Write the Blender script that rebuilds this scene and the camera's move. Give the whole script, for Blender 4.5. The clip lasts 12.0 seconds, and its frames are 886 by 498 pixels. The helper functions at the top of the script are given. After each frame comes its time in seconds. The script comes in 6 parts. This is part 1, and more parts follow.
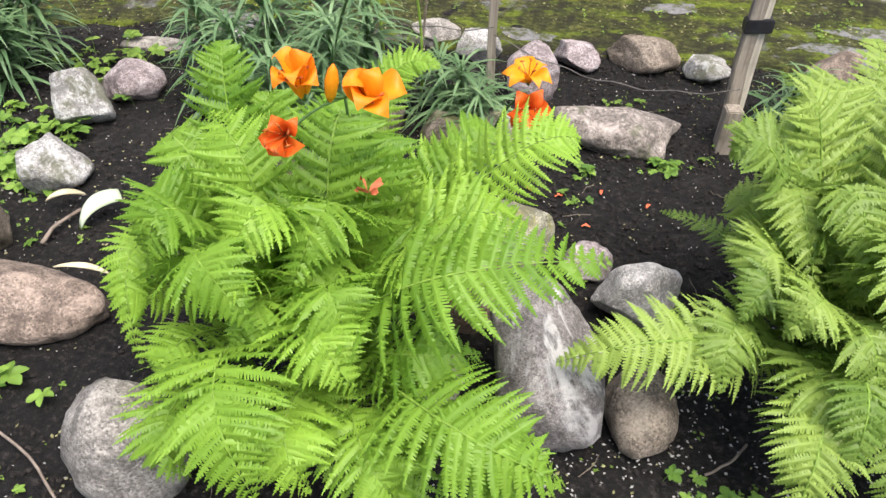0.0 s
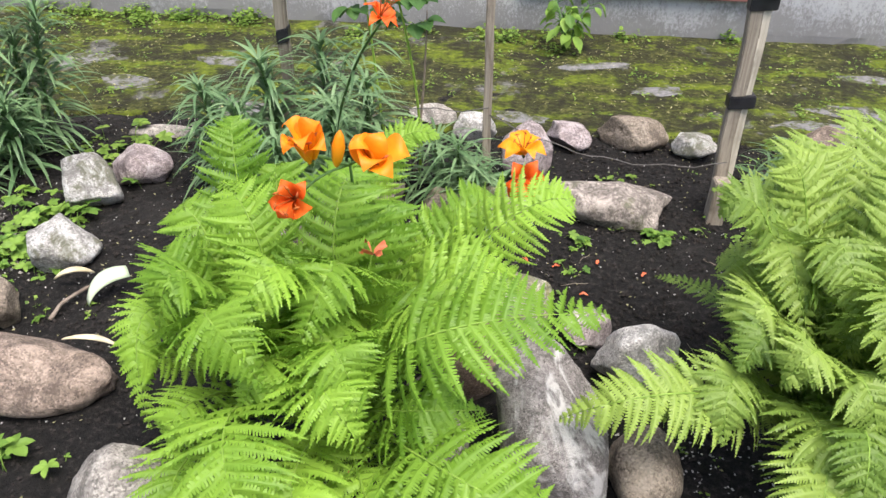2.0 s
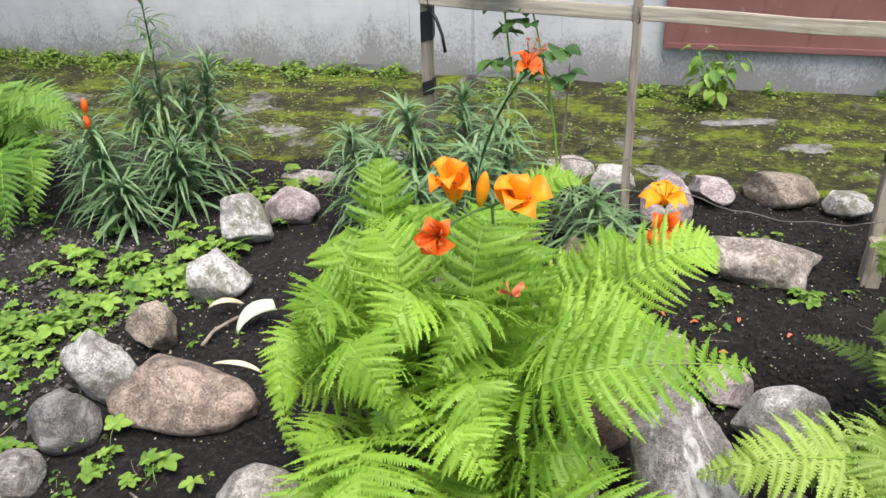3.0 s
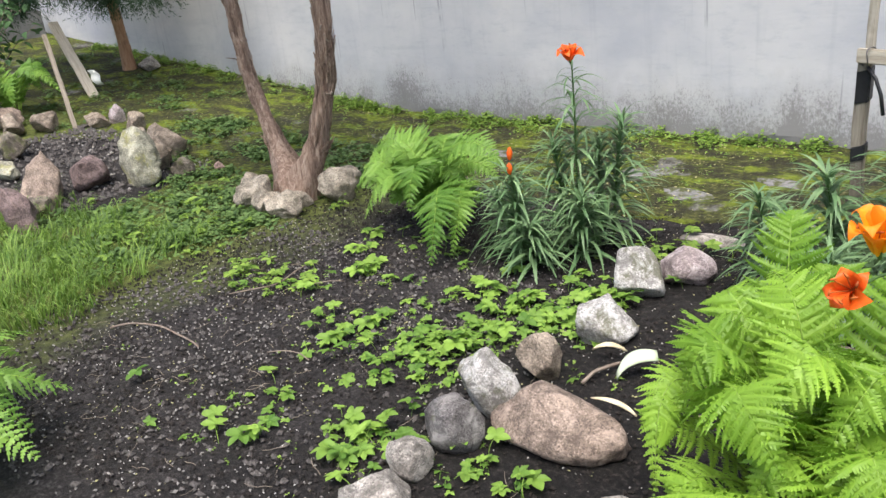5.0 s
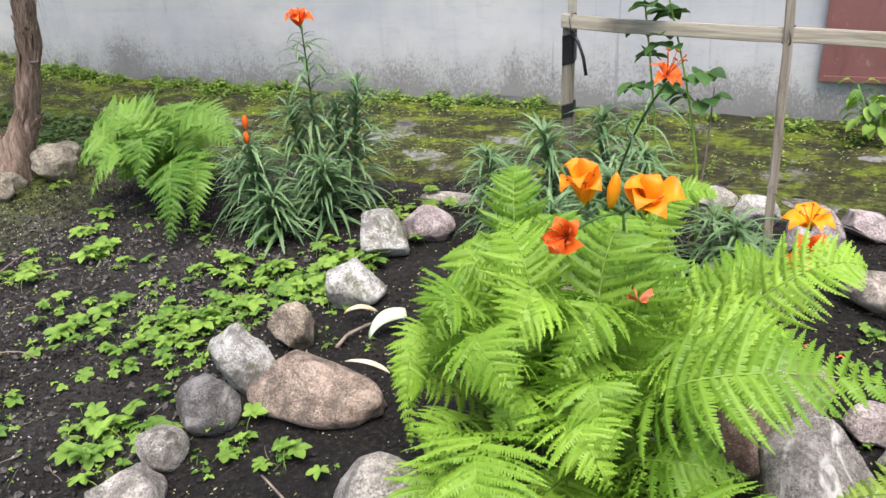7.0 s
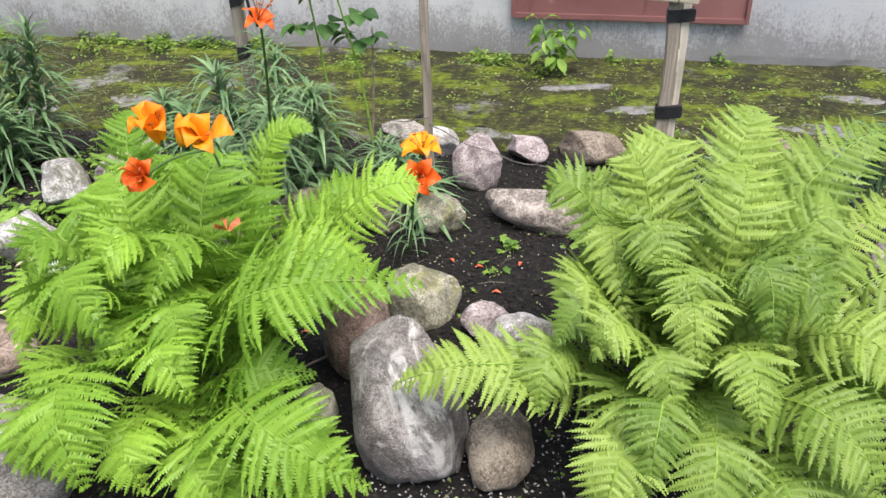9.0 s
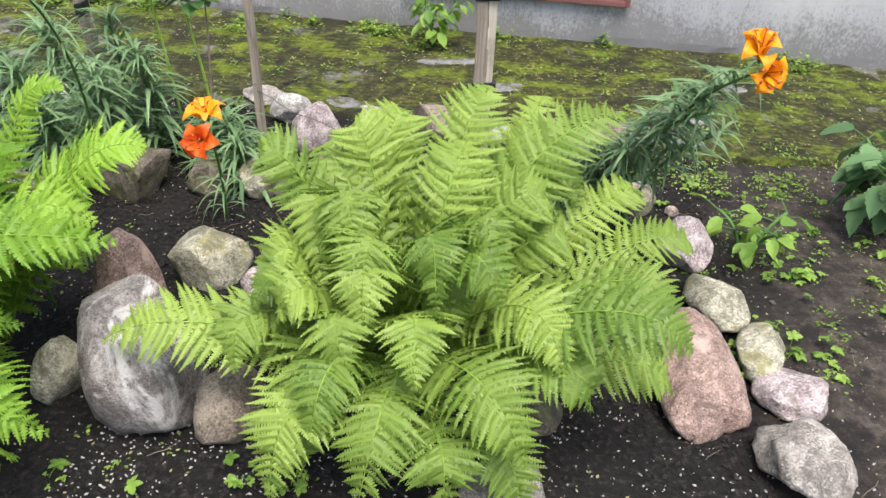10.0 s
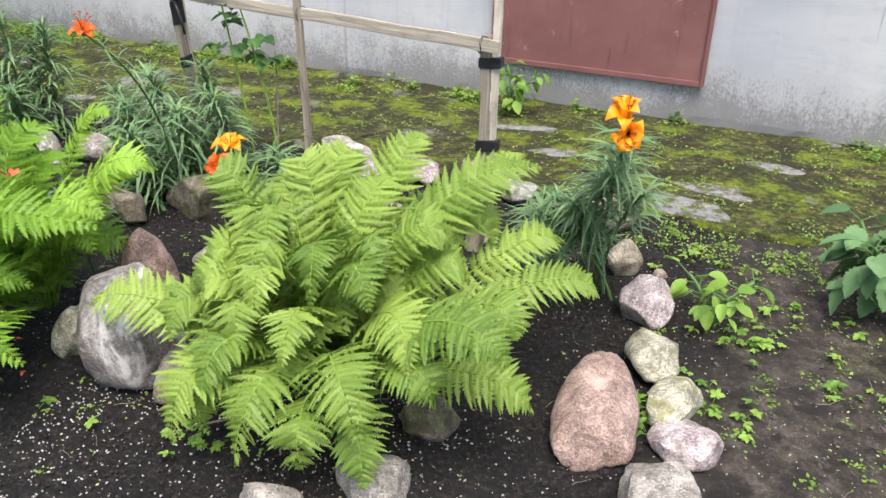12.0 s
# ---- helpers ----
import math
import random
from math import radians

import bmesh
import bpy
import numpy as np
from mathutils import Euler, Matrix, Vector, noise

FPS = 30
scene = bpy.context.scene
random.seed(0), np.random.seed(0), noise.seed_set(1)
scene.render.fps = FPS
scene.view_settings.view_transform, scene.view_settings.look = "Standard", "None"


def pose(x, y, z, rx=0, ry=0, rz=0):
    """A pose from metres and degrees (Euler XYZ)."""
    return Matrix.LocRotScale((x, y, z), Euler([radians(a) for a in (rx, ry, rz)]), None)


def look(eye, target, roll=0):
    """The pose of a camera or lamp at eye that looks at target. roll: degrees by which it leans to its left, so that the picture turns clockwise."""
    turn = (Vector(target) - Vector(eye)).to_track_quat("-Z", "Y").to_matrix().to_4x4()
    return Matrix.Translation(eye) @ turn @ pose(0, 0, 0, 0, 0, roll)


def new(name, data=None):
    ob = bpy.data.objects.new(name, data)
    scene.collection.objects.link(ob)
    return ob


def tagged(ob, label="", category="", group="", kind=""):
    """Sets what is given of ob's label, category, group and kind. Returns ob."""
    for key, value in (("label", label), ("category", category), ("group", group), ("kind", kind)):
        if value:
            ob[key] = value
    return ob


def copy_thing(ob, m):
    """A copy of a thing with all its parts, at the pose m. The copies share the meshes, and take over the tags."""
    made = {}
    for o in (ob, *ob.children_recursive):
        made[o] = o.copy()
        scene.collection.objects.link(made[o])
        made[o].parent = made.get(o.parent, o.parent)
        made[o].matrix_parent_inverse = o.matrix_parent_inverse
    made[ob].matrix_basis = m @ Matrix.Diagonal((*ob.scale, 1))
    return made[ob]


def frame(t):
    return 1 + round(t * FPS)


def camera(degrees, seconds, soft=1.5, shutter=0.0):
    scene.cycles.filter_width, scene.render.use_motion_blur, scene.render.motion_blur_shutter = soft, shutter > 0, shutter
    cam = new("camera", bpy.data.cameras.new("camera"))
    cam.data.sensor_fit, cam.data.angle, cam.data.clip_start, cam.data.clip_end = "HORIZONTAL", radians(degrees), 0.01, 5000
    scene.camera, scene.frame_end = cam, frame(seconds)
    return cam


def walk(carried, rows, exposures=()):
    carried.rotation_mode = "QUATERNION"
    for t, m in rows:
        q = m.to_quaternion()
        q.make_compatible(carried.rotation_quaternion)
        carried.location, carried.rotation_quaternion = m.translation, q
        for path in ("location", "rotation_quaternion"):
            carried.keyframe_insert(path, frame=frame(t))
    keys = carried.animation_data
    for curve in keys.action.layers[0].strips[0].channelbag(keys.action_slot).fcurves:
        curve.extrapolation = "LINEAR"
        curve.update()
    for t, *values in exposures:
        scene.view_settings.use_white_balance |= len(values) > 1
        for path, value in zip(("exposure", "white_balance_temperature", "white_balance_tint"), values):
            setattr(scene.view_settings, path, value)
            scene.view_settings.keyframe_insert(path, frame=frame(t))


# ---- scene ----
cam = camera(58.0, 12.0)
PATH = [
    (0, (0.11, -0.055, 1.4), (0.027, 1.491, 0.135), 2.3),
    (0.5, (0.102, -0.062, 1.402), (0.032, 1.474, 0.124), 2.2),
    (1, (0.108, -0.066, 1.403), (0.041, 1.49, 0.149), 1.8),
    (1.5, (0.116, -0.087, 1.388), (0.048, 1.536, 0.223), 1.6),
    (2, (0.106, -0.13, 1.382), (0.016, 1.55, 0.301), 1.3),
    (2.5, (0.108, -0.141, 1.375), (-0.03, 1.559, 0.331), 0.5),
    (3, (0.09, -0.167, 1.37), (-0.325, 1.537, 0.409), -1.6),
    (3.5, (0.056, -0.189, 1.372), (-0.58, 1.473, 0.46), -2.0),
    (3.7, (0.058, -0.191, 1.366), (-0.658, 1.449, 0.474), -2.3),
    (5.3, (0.109, -0.253, 1.303), (-1.223, 1.065, 0.604), -6.1),
    (5.5, (0.099, -0.261, 1.316), (-1.242, 1.058, 0.635), -5.5),
    (6, (0.101, -0.247, 1.307), (-1.195, 1.118, 0.631), -4.8),
    (6.5, (0.111, -0.242, 1.322), (-0.91, 1.316, 0.593), -3.5),
    (7, (0.12, -0.225, 1.311), (-0.628, 1.422, 0.457), -3.6),
    (7.2, (0.132, -0.214, 1.300), (-0.529, 1.454, 0.400), -4.0),
    (8.8, (0.505, -0.264, 1.357), (0.227, 1.443, 0.352), -1.9),
    (9, (0.589, -0.247, 1.348), (0.307, 1.461, 0.346), -0.9),
    (9.5, (0.847, -0.166, 1.347), (0.605, 1.52, 0.298), 0.6),
    (10, (1.157, -0.218, 1.378), (0.929, 1.461, 0.316), 2.4),
    (10.5, (1.439, -0.298, 1.403), (1.039, 1.41, 0.442), 3.4),
    (11, (1.602, -0.275, 1.411), (1.166, 1.477, 0.551), 3.3),
    (11.5, (1.822, -0.325, 1.412), (1.26, 1.403, 0.577), 2.2),
    (12, (1.874, -0.349, 1.442), (1.19, 1.291, 0.524), 1.2),
]
walk(cam, [(t, look(eye, target, roll)) for t, eye, target, roll in PATH], [(0.0, 0.98), (11.4, 0.98), (12.0, 1.09)])

# ---- light ----
SUN_EL, SUN_AZ = radians(68), radians(150)
world = bpy.data.worlds.new("sky")
scene.world = world
world.use_nodes = True
wn = world.node_tree
sky = wn.nodes.new("ShaderNodeTexSky")
sky.sky_type, sky.sun_disc = "NISHITA", False
sky.sun_elevation, sky.sun_rotation = SUN_EL, SUN_AZ
sky.air_density, sky.dust_density, sky.ozone_density = 1.0, 4.0, 1.0
wn.links.new(sky.outputs[0], wn.nodes["Background"].inputs[0])
wn.nodes["Background"].inputs[1].default_value = 0.15
sun = new("sun", bpy.data.lights.new("sun", "SUN"))
sun.data.energy, sun.data.angle, sun.data.color = 2.6, radians(40), (1.0, 0.96, 0.9)
sun.matrix_basis = look((math.sin(SUN_AZ) * math.cos(SUN_EL) * 20, math.cos(SUN_AZ) * math.cos(SUN_EL) * 20, math.sin(SUN_EL) * 20), (0, 0, 0))


# ---- materials ----
class Mat:
    """A node material with short helpers."""

    def __init__(self, name, rough=0.8):
        self.m = bpy.data.materials.new(name)
        self.m.use_nodes = True
        self.t = self.m.node_tree
        self.p = self.t.nodes["Principled BSDF"]
        self.p.inputs["Roughness"].default_value = rough
        self.p.inputs["Specular IOR Level"].default_value = 0.3

    def n(self, kind, **k):
        nd = self.t.nodes.new(kind)
        for key, v in k.items():
            nd.inputs[key.replace("_", " ")].default_value = v
        return nd

    def link(self, a, b):
        self.t.links.new(a, b)

    def coord(self, scale=(1, 1, 1), vary=False):
        c = self.n("ShaderNodeTexCoord")
        mp = self.n("ShaderNodeMapping")
        mp.inputs["Scale"].default_value = scale
        self.link(c.outputs["Object"], mp.inputs[0])
        if vary:
            o = self.n("ShaderNodeObjectInfo")
            mul = self.n("ShaderNodeMath")
            mul.operation = "MULTIPLY"
            mul.inputs[1].default_value = 37.0
            self.link(o.outputs["Random"], mul.inputs[0])
            self.link(mul.outputs[0], mp.inputs["Location"])
        return mp.outputs[0]

    def noise(self, co, scale, detail=4.0, rough=0.6, dist=0.0):
        nd = self.n("ShaderNodeTexNoise", Scale=scale, Detail=detail, Roughness=rough, Distortion=dist)
        self.link(co, nd.inputs["Vector"])
        return nd.outputs["Fac"]

    def voro(self, co, scale, feature="F1"):
        nd = self.n("ShaderNodeTexVoronoi", Scale=scale)
        nd.feature = feature
        self.link(co, nd.inputs["Vector"])
        return nd

    def ramp(self, fac, stops):
        nd = self.n("ShaderNodeValToRGB")
        e = nd.color_ramp.elements
        while len(e) < len(stops):
            e.new(0.5)
        for el, (pos, col) in zip(e, stops):
            el.position = pos
            el.color = (*col, 1) if not isinstance(col, (int, float)) else (col, col, col, 1)
        self.link(fac, nd.inputs[0])
        return nd.outputs[0]

    def mix(self, fac, a, b, mode="MIX"):
        nd = self.n("ShaderNodeMix")
        nd.data_type, nd.blend_type = "RGBA", mode
        for i, v in ((0, fac), (6, a), (7, b)):
            if isinstance(v, (int, float)):
                nd.inputs[i].default_value = v if i == 0 else (v, v, v, 1)
            elif isinstance(v, tuple):
                nd.inputs[i].default_value = (*v, 1)
            else:
                self.link(v, nd.inputs[i])
        return nd.outputs[2]

    def math(self, op, a, b=0.0):
        nd = self.n("ShaderNodeMath")
        nd.operation = op
        for i, v in enumerate((a, b)):
            if isinstance(v, (int, float)):
                nd.inputs[i].default_value = v
            else:
                self.link(v, nd.inputs[i])
        return nd.outputs[0]

    def axis(self, co, which):
        nd = self.n("ShaderNodeSeparateXYZ")
        self.link(co, nd.inputs[0])
        return nd.outputs[which]

    def rnd(self):
        return self.n("ShaderNodeObjectInfo").outputs["Random"]

    def island(self):
        return self.n("ShaderNodeNewGeometry").outputs["Random Per Island"]

    def color(self, c):
        if isinstance(c, tuple):
            self.p.inputs["Base Color"].default_value = (*c, 1)
        else:
            self.link(c, self.p.inputs["Base Color"])
        return self

    def bump(self, h, strength=0.5, dist=0.01):
        nd = self.n("ShaderNodeBump", Strength=strength, Distance=dist)
        self.link(h, nd.inputs["Height"])
        self.link(nd.outputs[0], self.p.inputs["Normal"])
        return self

    def translucent(self, col, amount):
        tr = self.n("ShaderNodeBsdfTranslucent")
        if isinstance(col, tuple):
            tr.inputs[0].default_value = (*col, 1)
        else:
            self.link(col, tr.inputs[0])
        ms = self.n("ShaderNodeMixShader")
        ms.inputs[0].default_value = amount
        out = self.t.nodes["Material Output"]
        self.link(self.p.outputs[0], ms.inputs[1])
        self.link(tr.outputs[0], ms.inputs[2])
        self.link(ms.outputs[0], out.inputs[0])
        return self


def leaf_material(name, dark, light, trans=0.35, rough=0.55, per_island=False, fine=60.0):
    m = Mat(name, rough)
    co = m.coord()
    r = m.island() if per_island else m.rnd()
    f = m.math("ADD", m.math("MULTIPLY", r, 0.55), m.math("MULTIPLY", m.noise(co, 9.0), 0.55))
    c = m.ramp(f, [(0.15, dark), (0.85, light)])
    g = m.noise(co, fine, 2.0)
    c = m.mix(m.math("MULTIPLY", g, 0.35), c, tuple(v * 0.55 for v in dark))
    m.color(c).bump(g, 0.25, 0.002)
    m.translucent(c, trans)
    return m.m


def granite(name, base, second, dark, lichen=None, amount=0.0, grain=210.0, vein=None):
    m = Mat(name, 0.78)
    co = m.coord(vary=True)
    big = m.noise(co, 7.0, 5.0)
    c = m.ramp(big, [(0.3, base), (0.7, second)])
    v = m.voro(co, grain)
    sp = m.ramp(m.axis(v.outputs["Color"], 0), [(0.0, 0.22), (0.35, 0.75), (0.8, 1.0), (1.0, 1.5)])
    c = m.mix(0.75, c, sp, "MULTIPLY")
    spk = m.ramp(m.noise(co, grain * 0.75, 2.0), [(0.36, 1.0), (0.46, 0.0)])
    c = m.mix(m.math("MULTIPLY", spk, 0.5), c, dark)
    pit = m.noise(co, 28.0, 6.0, 0.7)
    c = m.mix(m.math("MULTIPLY", m.ramp(pit, [(0.5, 0.0), (0.72, 1.0)]), 0.45), c, tuple(x * 0.6 for x in base))
    if vein:
        vn = m.noise(m.coord((1.0, 0.5, 0.35), True), 9.0, 5.0, 0.6, 2.2)
        c = m.mix(m.ramp(vn, [(0.52, 0.0), (0.62, 0.8)]), c, vein)
    if lichen:
        ln = m.noise(co, 11.0, 8.0, 0.72)
        c = m.mix(m.ramp(ln, [(0.62 - amount, 0.0), (0.70 - amount, 0.85)]), c, lichen)
    blot = m.noise(co, 15.0, 7.0, 0.72, 0.6)
    c = m.mix(m.ramp(blot, [(0.38, 0.8), (0.50, 0.0)]), c, tuple(x * 0.42 for x in base))
    c = m.mix(m.ramp(blot, [(0.52, 0.0), (0.66, 0.55)]), c, tuple(min(0.7, x * 1.5) for x in second))
    m.color(c)
    h = m.math("ADD", m.math("MULTIPLY", pit, 0.8), m.math("MULTIPLY", m.noise(co, grain, 3.0), 0.35))
    m.bump(m.math("ADD", h, m.math("MULTIPLY", blot, 1.2)), 0.9, 0.012)
    return m.m


def soil_material():
    m = Mat("soil", 0.92)
    co = m.coord()
    big = m.noise(co, 1.7, 5.0)
    fine = m.noise(co, 55.0, 8.0, 0.72)
    c = m.ramp(fine, [(0.38, (0.003, 0.0025, 0.0025)), (0.55, (0.014, 0.012, 0.0112)), (0.72, (0.075, 0.064, 0.057))])
    trod = m.n("ShaderNodeMapRange")
    trod.inputs["From Min"].default_value, trod.inputs["From Max"].default_value = 2.05, 2.35
    m.link(m.math("ADD", m.axis(co, 0), m.math("MULTIPLY", m.noise(co, 2.5, 5.0), 0.7)), trod.inputs["Value"])
    grey = m.ramp(m.noise(co, 14.0, 7.0, 0.7), [(0.3, (0.016, 0.013, 0.011)), (0.5, (0.062, 0.050, 0.041)), (0.7, (0.15, 0.125, 0.105))])
    greenish = m.ramp(m.noise(co, 3.1, 7.0, 0.7), [(0.54, 0.0), (0.66, 0.6)])
    grey = m.mix(greenish, grey, m.ramp(m.noise(co, 48.0, 5.0), [(0.35, (0.03, 0.034, 0.012)), (0.7, (0.13, 0.13, 0.05))]))
    grey = m.mix(m.ramp(m.noise(co, 90.0, 4.0, 0.7), [(0.58, 0.0), (0.68, 0.7)]), grey, (0.20, 0.18, 0.155))
    wet = m.ramp(m.noise(co, 6.5, 8.0, 0.75), [(0.42, 0.85), (0.53, 0.0)])
    grey = m.mix(wet, grey, (0.016, 0.014, 0.013))
    c = m.mix(trod.outputs[0], c, grey)
    dry = m.ramp(big, [(0.52, 0.0), (0.74, 0.4)])
    c = m.mix(dry, c, m.ramp(m.noise(co, 40.0, 6.0, 0.7), [(0.35, (0.02, 0.018, 0.017)), (0.7, (0.075, 0.067, 0.062))]))
    # drier, crumbly soil on the open bed
    open_bed = m.n("ShaderNodeMapRange")
    open_bed.inputs["From Min"].default_value, open_bed.inputs["From Max"].default_value = 1.55, 2.1
    m.link(m.math("SUBTRACT", m.math("MULTIPLY", m.noise(co, 3.5, 5.0), 0.6), m.axis(co, 0)), open_bed.inputs["Value"])
    crumbly = m.ramp(m.noise(co, 75.0, 8.0, 0.75), [(0.33, (0.007, 0.006, 0.006)), (0.5, (0.030, 0.026, 0.025)), (0.68, (0.115, 0.103, 0.098))])
    c = m.mix(m.math("MULTIPLY", open_bed.outputs[0], m.ramp(m.noise(co, 5.0, 6.0, 0.7), [(0.42, 0.3), (0.6, 1.0)])), c, crumbly)
    turf = m.n("ShaderNodeMapRange")
    turf.inputs["From Min"].default_value, turf.inputs["From Max"].default_value = 3.15, 3.7
    m.link(m.math("SUBTRACT", m.math("MULTIPLY", m.noise(co, 3.0, 5.0), 0.8), m.axis(co, 0)), turf.inputs["Value"])
    # bare bed inside the far stone ring
    dx = m.math("MULTIPLY", m.math("ADD", m.axis(co, 0), 5.45), 1.0)
    dy = m.math("MULTIPLY", m.math("ADD", m.axis(co, 1), -1.95), 1.35)
    rr = m.math("ADD", m.math("ADD", m.math("MULTIPLY", dx, dx), m.math("MULTIPLY", dy, dy)), m.math("MULTIPLY", m.noise(co, 4.0), 0.3))
    inside = m.math("LESS_THAN", rr, 0.95)
    grassy = m.math("MULTIPLY", turf.outputs[0], m.math("SUBTRACT", 1.0, inside))
    c = m.mix(grassy, c, m.ramp(m.noise(co, 20.0, 6.0), [(0.35, (0.032, 0.04, 0.009)), (0.7, (0.15, 0.18, 0.038))]))
    m.color(c)
    h = m.math("ADD", fine, m.math("MULTIPLY", m.noise(co, 180.0, 3.0), 0.5))
    m.bump(h, 1.0, 0.02)
    return m.m


def moss_material():
    m = Mat("mossy_concrete", 0.9)
    co = m.coord()
    n1 = m.noise(co, 2.3, 7.0, 0.68)
    n2 = m.noise(co, 34.0, 6.0, 0.7)
    moss = m.ramp(n2, [(0.34, (0.012, 0.013, 0.005)), (0.52, (0.055, 0.060, 0.014)), (0.74, (0.20, 0.205, 0.06))])
    bright = m.ramp(n2, [(0.32, (0.05, 0.075, 0.005)), (0.7, (0.22, 0.28, 0.02))])
    yel = m.ramp(m.noise(m.coord((0.7, 1.3, 1)), 4.2, 7.0, 0.7), [(0.49, 0.0), (0.56, 0.95)])
    c = m.mix(yel, moss, bright)
    stone = m.ramp(m.noise(co, 60.0, 5.0), [(0.3, (0.10, 0.095, 0.095)), (0.7, (0.27, 0.26, 0.265))])
    bare = m.ramp(n1, [(0.59, 0.0), (0.64, 0.85)])
    c = m.mix(bare, c, stone)
    damp = m.ramp(m.noise(co, 4.2, 8.0, 0.75), [(0.42, 0.9), (0.52, 0.0)])
    c = m.mix(damp, c, (0.022, 0.02, 0.012))
    m.color(c)
    m.bump(m.math("ADD", n2, m.math("MULTIPLY", m.noise(co, 130.0, 3.0), 0.5)), 1.0, 0.03)
    return m.m


def plaster_material():
    m = Mat("plaster", 0.85)
    co = m.coord()
    z = m.axis(co, 2)
    cloud = m.noise(m.coord((0.7, 1, 0.9)), 1.4, 5.0, 0.6)
    c = m.ramp(cloud, [(0.32, (0.355, 0.37, 0.41)), (0.66, (0.505, 0.508, 0.515))])
    scuff = m.noise(m.coord((1.0, 1, 3.0)), 7.0, 8.0, 0.75)
    c = m.mix(m.ramp(scuff, [(0.52, 0.0), (0.75, 0.6)]), c, (0.33, 0.345, 0.39))
    smear = m.noise(m.coord((0.35, 1, 2.6)), 3.2, 8.0, 0.72, 0.5)
    c = m.mix(m.ramp(smear, [(0.52, 0.0), (0.72, 0.28)]), c, (0.29, 0.305, 0.35))
    streak = m.noise(m.coord((9.0, 1, 0.55)), 1.6, 5.0, 0.6, 0.4)
    c = m.mix(m.ramp(streak, [(0.56, 0.0), (0.80, 0.4)]), c, (0.28, 0.29, 0.33))
    drip = m.math("MULTIPLY", m.ramp(m.noise(m.coord((13.0, 1, 0.45)), 1.7, 3.0, 0.5), [(0.66, 0.0), (0.71, 0.6)]), m.ramp(m.noise(m.coord((1, 1, 1.4)), 1.9, 3.0), [(0.45, 0.0), (0.55, 1.0)]))
    c = m.mix(drip, c, (0.19, 0.195, 0.215))
    # splashed dirt along the foot of the wall
    rise = m.noise(m.coord((2.0, 1, 0.9)), 2.2, 8.0, 0.75)
    patch = m.noise(m.coord((1.0, 1, 1.6)), 2.6, 6.0, 0.65)
    grit = m.noise(m.coord((1.6, 1, 1.0)), 48.0, 7.0, 0.8)
    low = m.n("ShaderNodeMapRange")
    low.inputs["From Min"].default_value, low.inputs["From Max"].default_value = 0.44, 0.0
    m.link(m.math("SUBTRACT", z, m.math("ADD", m.math("MULTIPLY", m.math("SUBTRACT", rise, 0.5), 0.6), m.math("MULTIPLY", m.math("SUBTRACT", patch, 0.5), 0.5))), low.inputs["Value"])
    soft_dirt = m.ramp(low.outputs[0], [(0.05, 0.0), (0.5, 0.45), (1.0, 0.75)])
    c = m.mix(soft_dirt, c, m.ramp(patch, [(0.35, (0.27, 0.265, 0.265)), (0.65, (0.41, 0.40, 0.405))]))
    cover = m.ramp(m.math("ADD", m.math("MULTIPLY", low.outputs[0], 0.45), grit), [(0.68, 0.0), (0.86, 1.0)])
    c = m.mix(m.math("MULTIPLY", cover, 0.6), c, (0.10, 0.095, 0.092))
    m.color(c)
    m.bump(m.math("ADD", m.math("MULTIPLY", cloud, 0.6), m.math("MULTIPLY", grit, 0.5)), 0.4, 0.008)
    return m.m


def wood_material(name, dark, light, scale=(1, 1, 1)):
    m = Mat(name, 0.8)
    g = m.noise(m.coord((40, 40, 2.0), True), 2.0, 6.0, 0.65, 0.6)
    c = m.ramp(g, [(0.3, dark), (0.68, light)])
    st = m.noise(m.coord((1, 1, 1), True), 9.0, 5.0)
    c = m.mix(m.ramp(st, [(0.55, 0.0), (0.75, 0.6)]), c, tuple(v * 0.45 for v in dark))
    m.color(c).bump(g, 0.6, 0.004)
    return m.m


def plain(name, a, b, rough=0.6, scale=25.0, bump=0.3, metal=0.0):
    m = Mat(name, rough)
    co = m.coord(vary=True)
    n = m.noise(co, scale, 6.0, 0.65)
    m.color(m.ramp(n, [(0.3, a), (0.7, b)])).bump(n, bump, 0.004)
    m.p.inputs["Metallic"].default_value = metal
    return m.m


SOIL, MOSS, PLASTER = soil_material(), moss_material(), plaster_material()


def fern_material(name, dark, light):
    m = Mat(name, 0.42)
    co = m.coord()
    f = m.math("ADD", m.math("MULTIPLY", m.rnd(), 0.62), m.math("MULTIPLY", m.island(), 0.25))
    f = m.math("ADD", f, m.math("MULTIPLY", m.noise(co, 8.0), 0.35))
    c = m.ramp(f, [(0.15, dark), (0.95, light)])
    g = m.noise(co, 90.0, 2.0)
    c = m.mix(m.math("MULTIPLY", g, 0.25), c, tuple(v * 0.6 for v in dark))
    m.color(c).bump(g, 0.25, 0.002)
    m.translucent(c, 0.42)
    return m.m


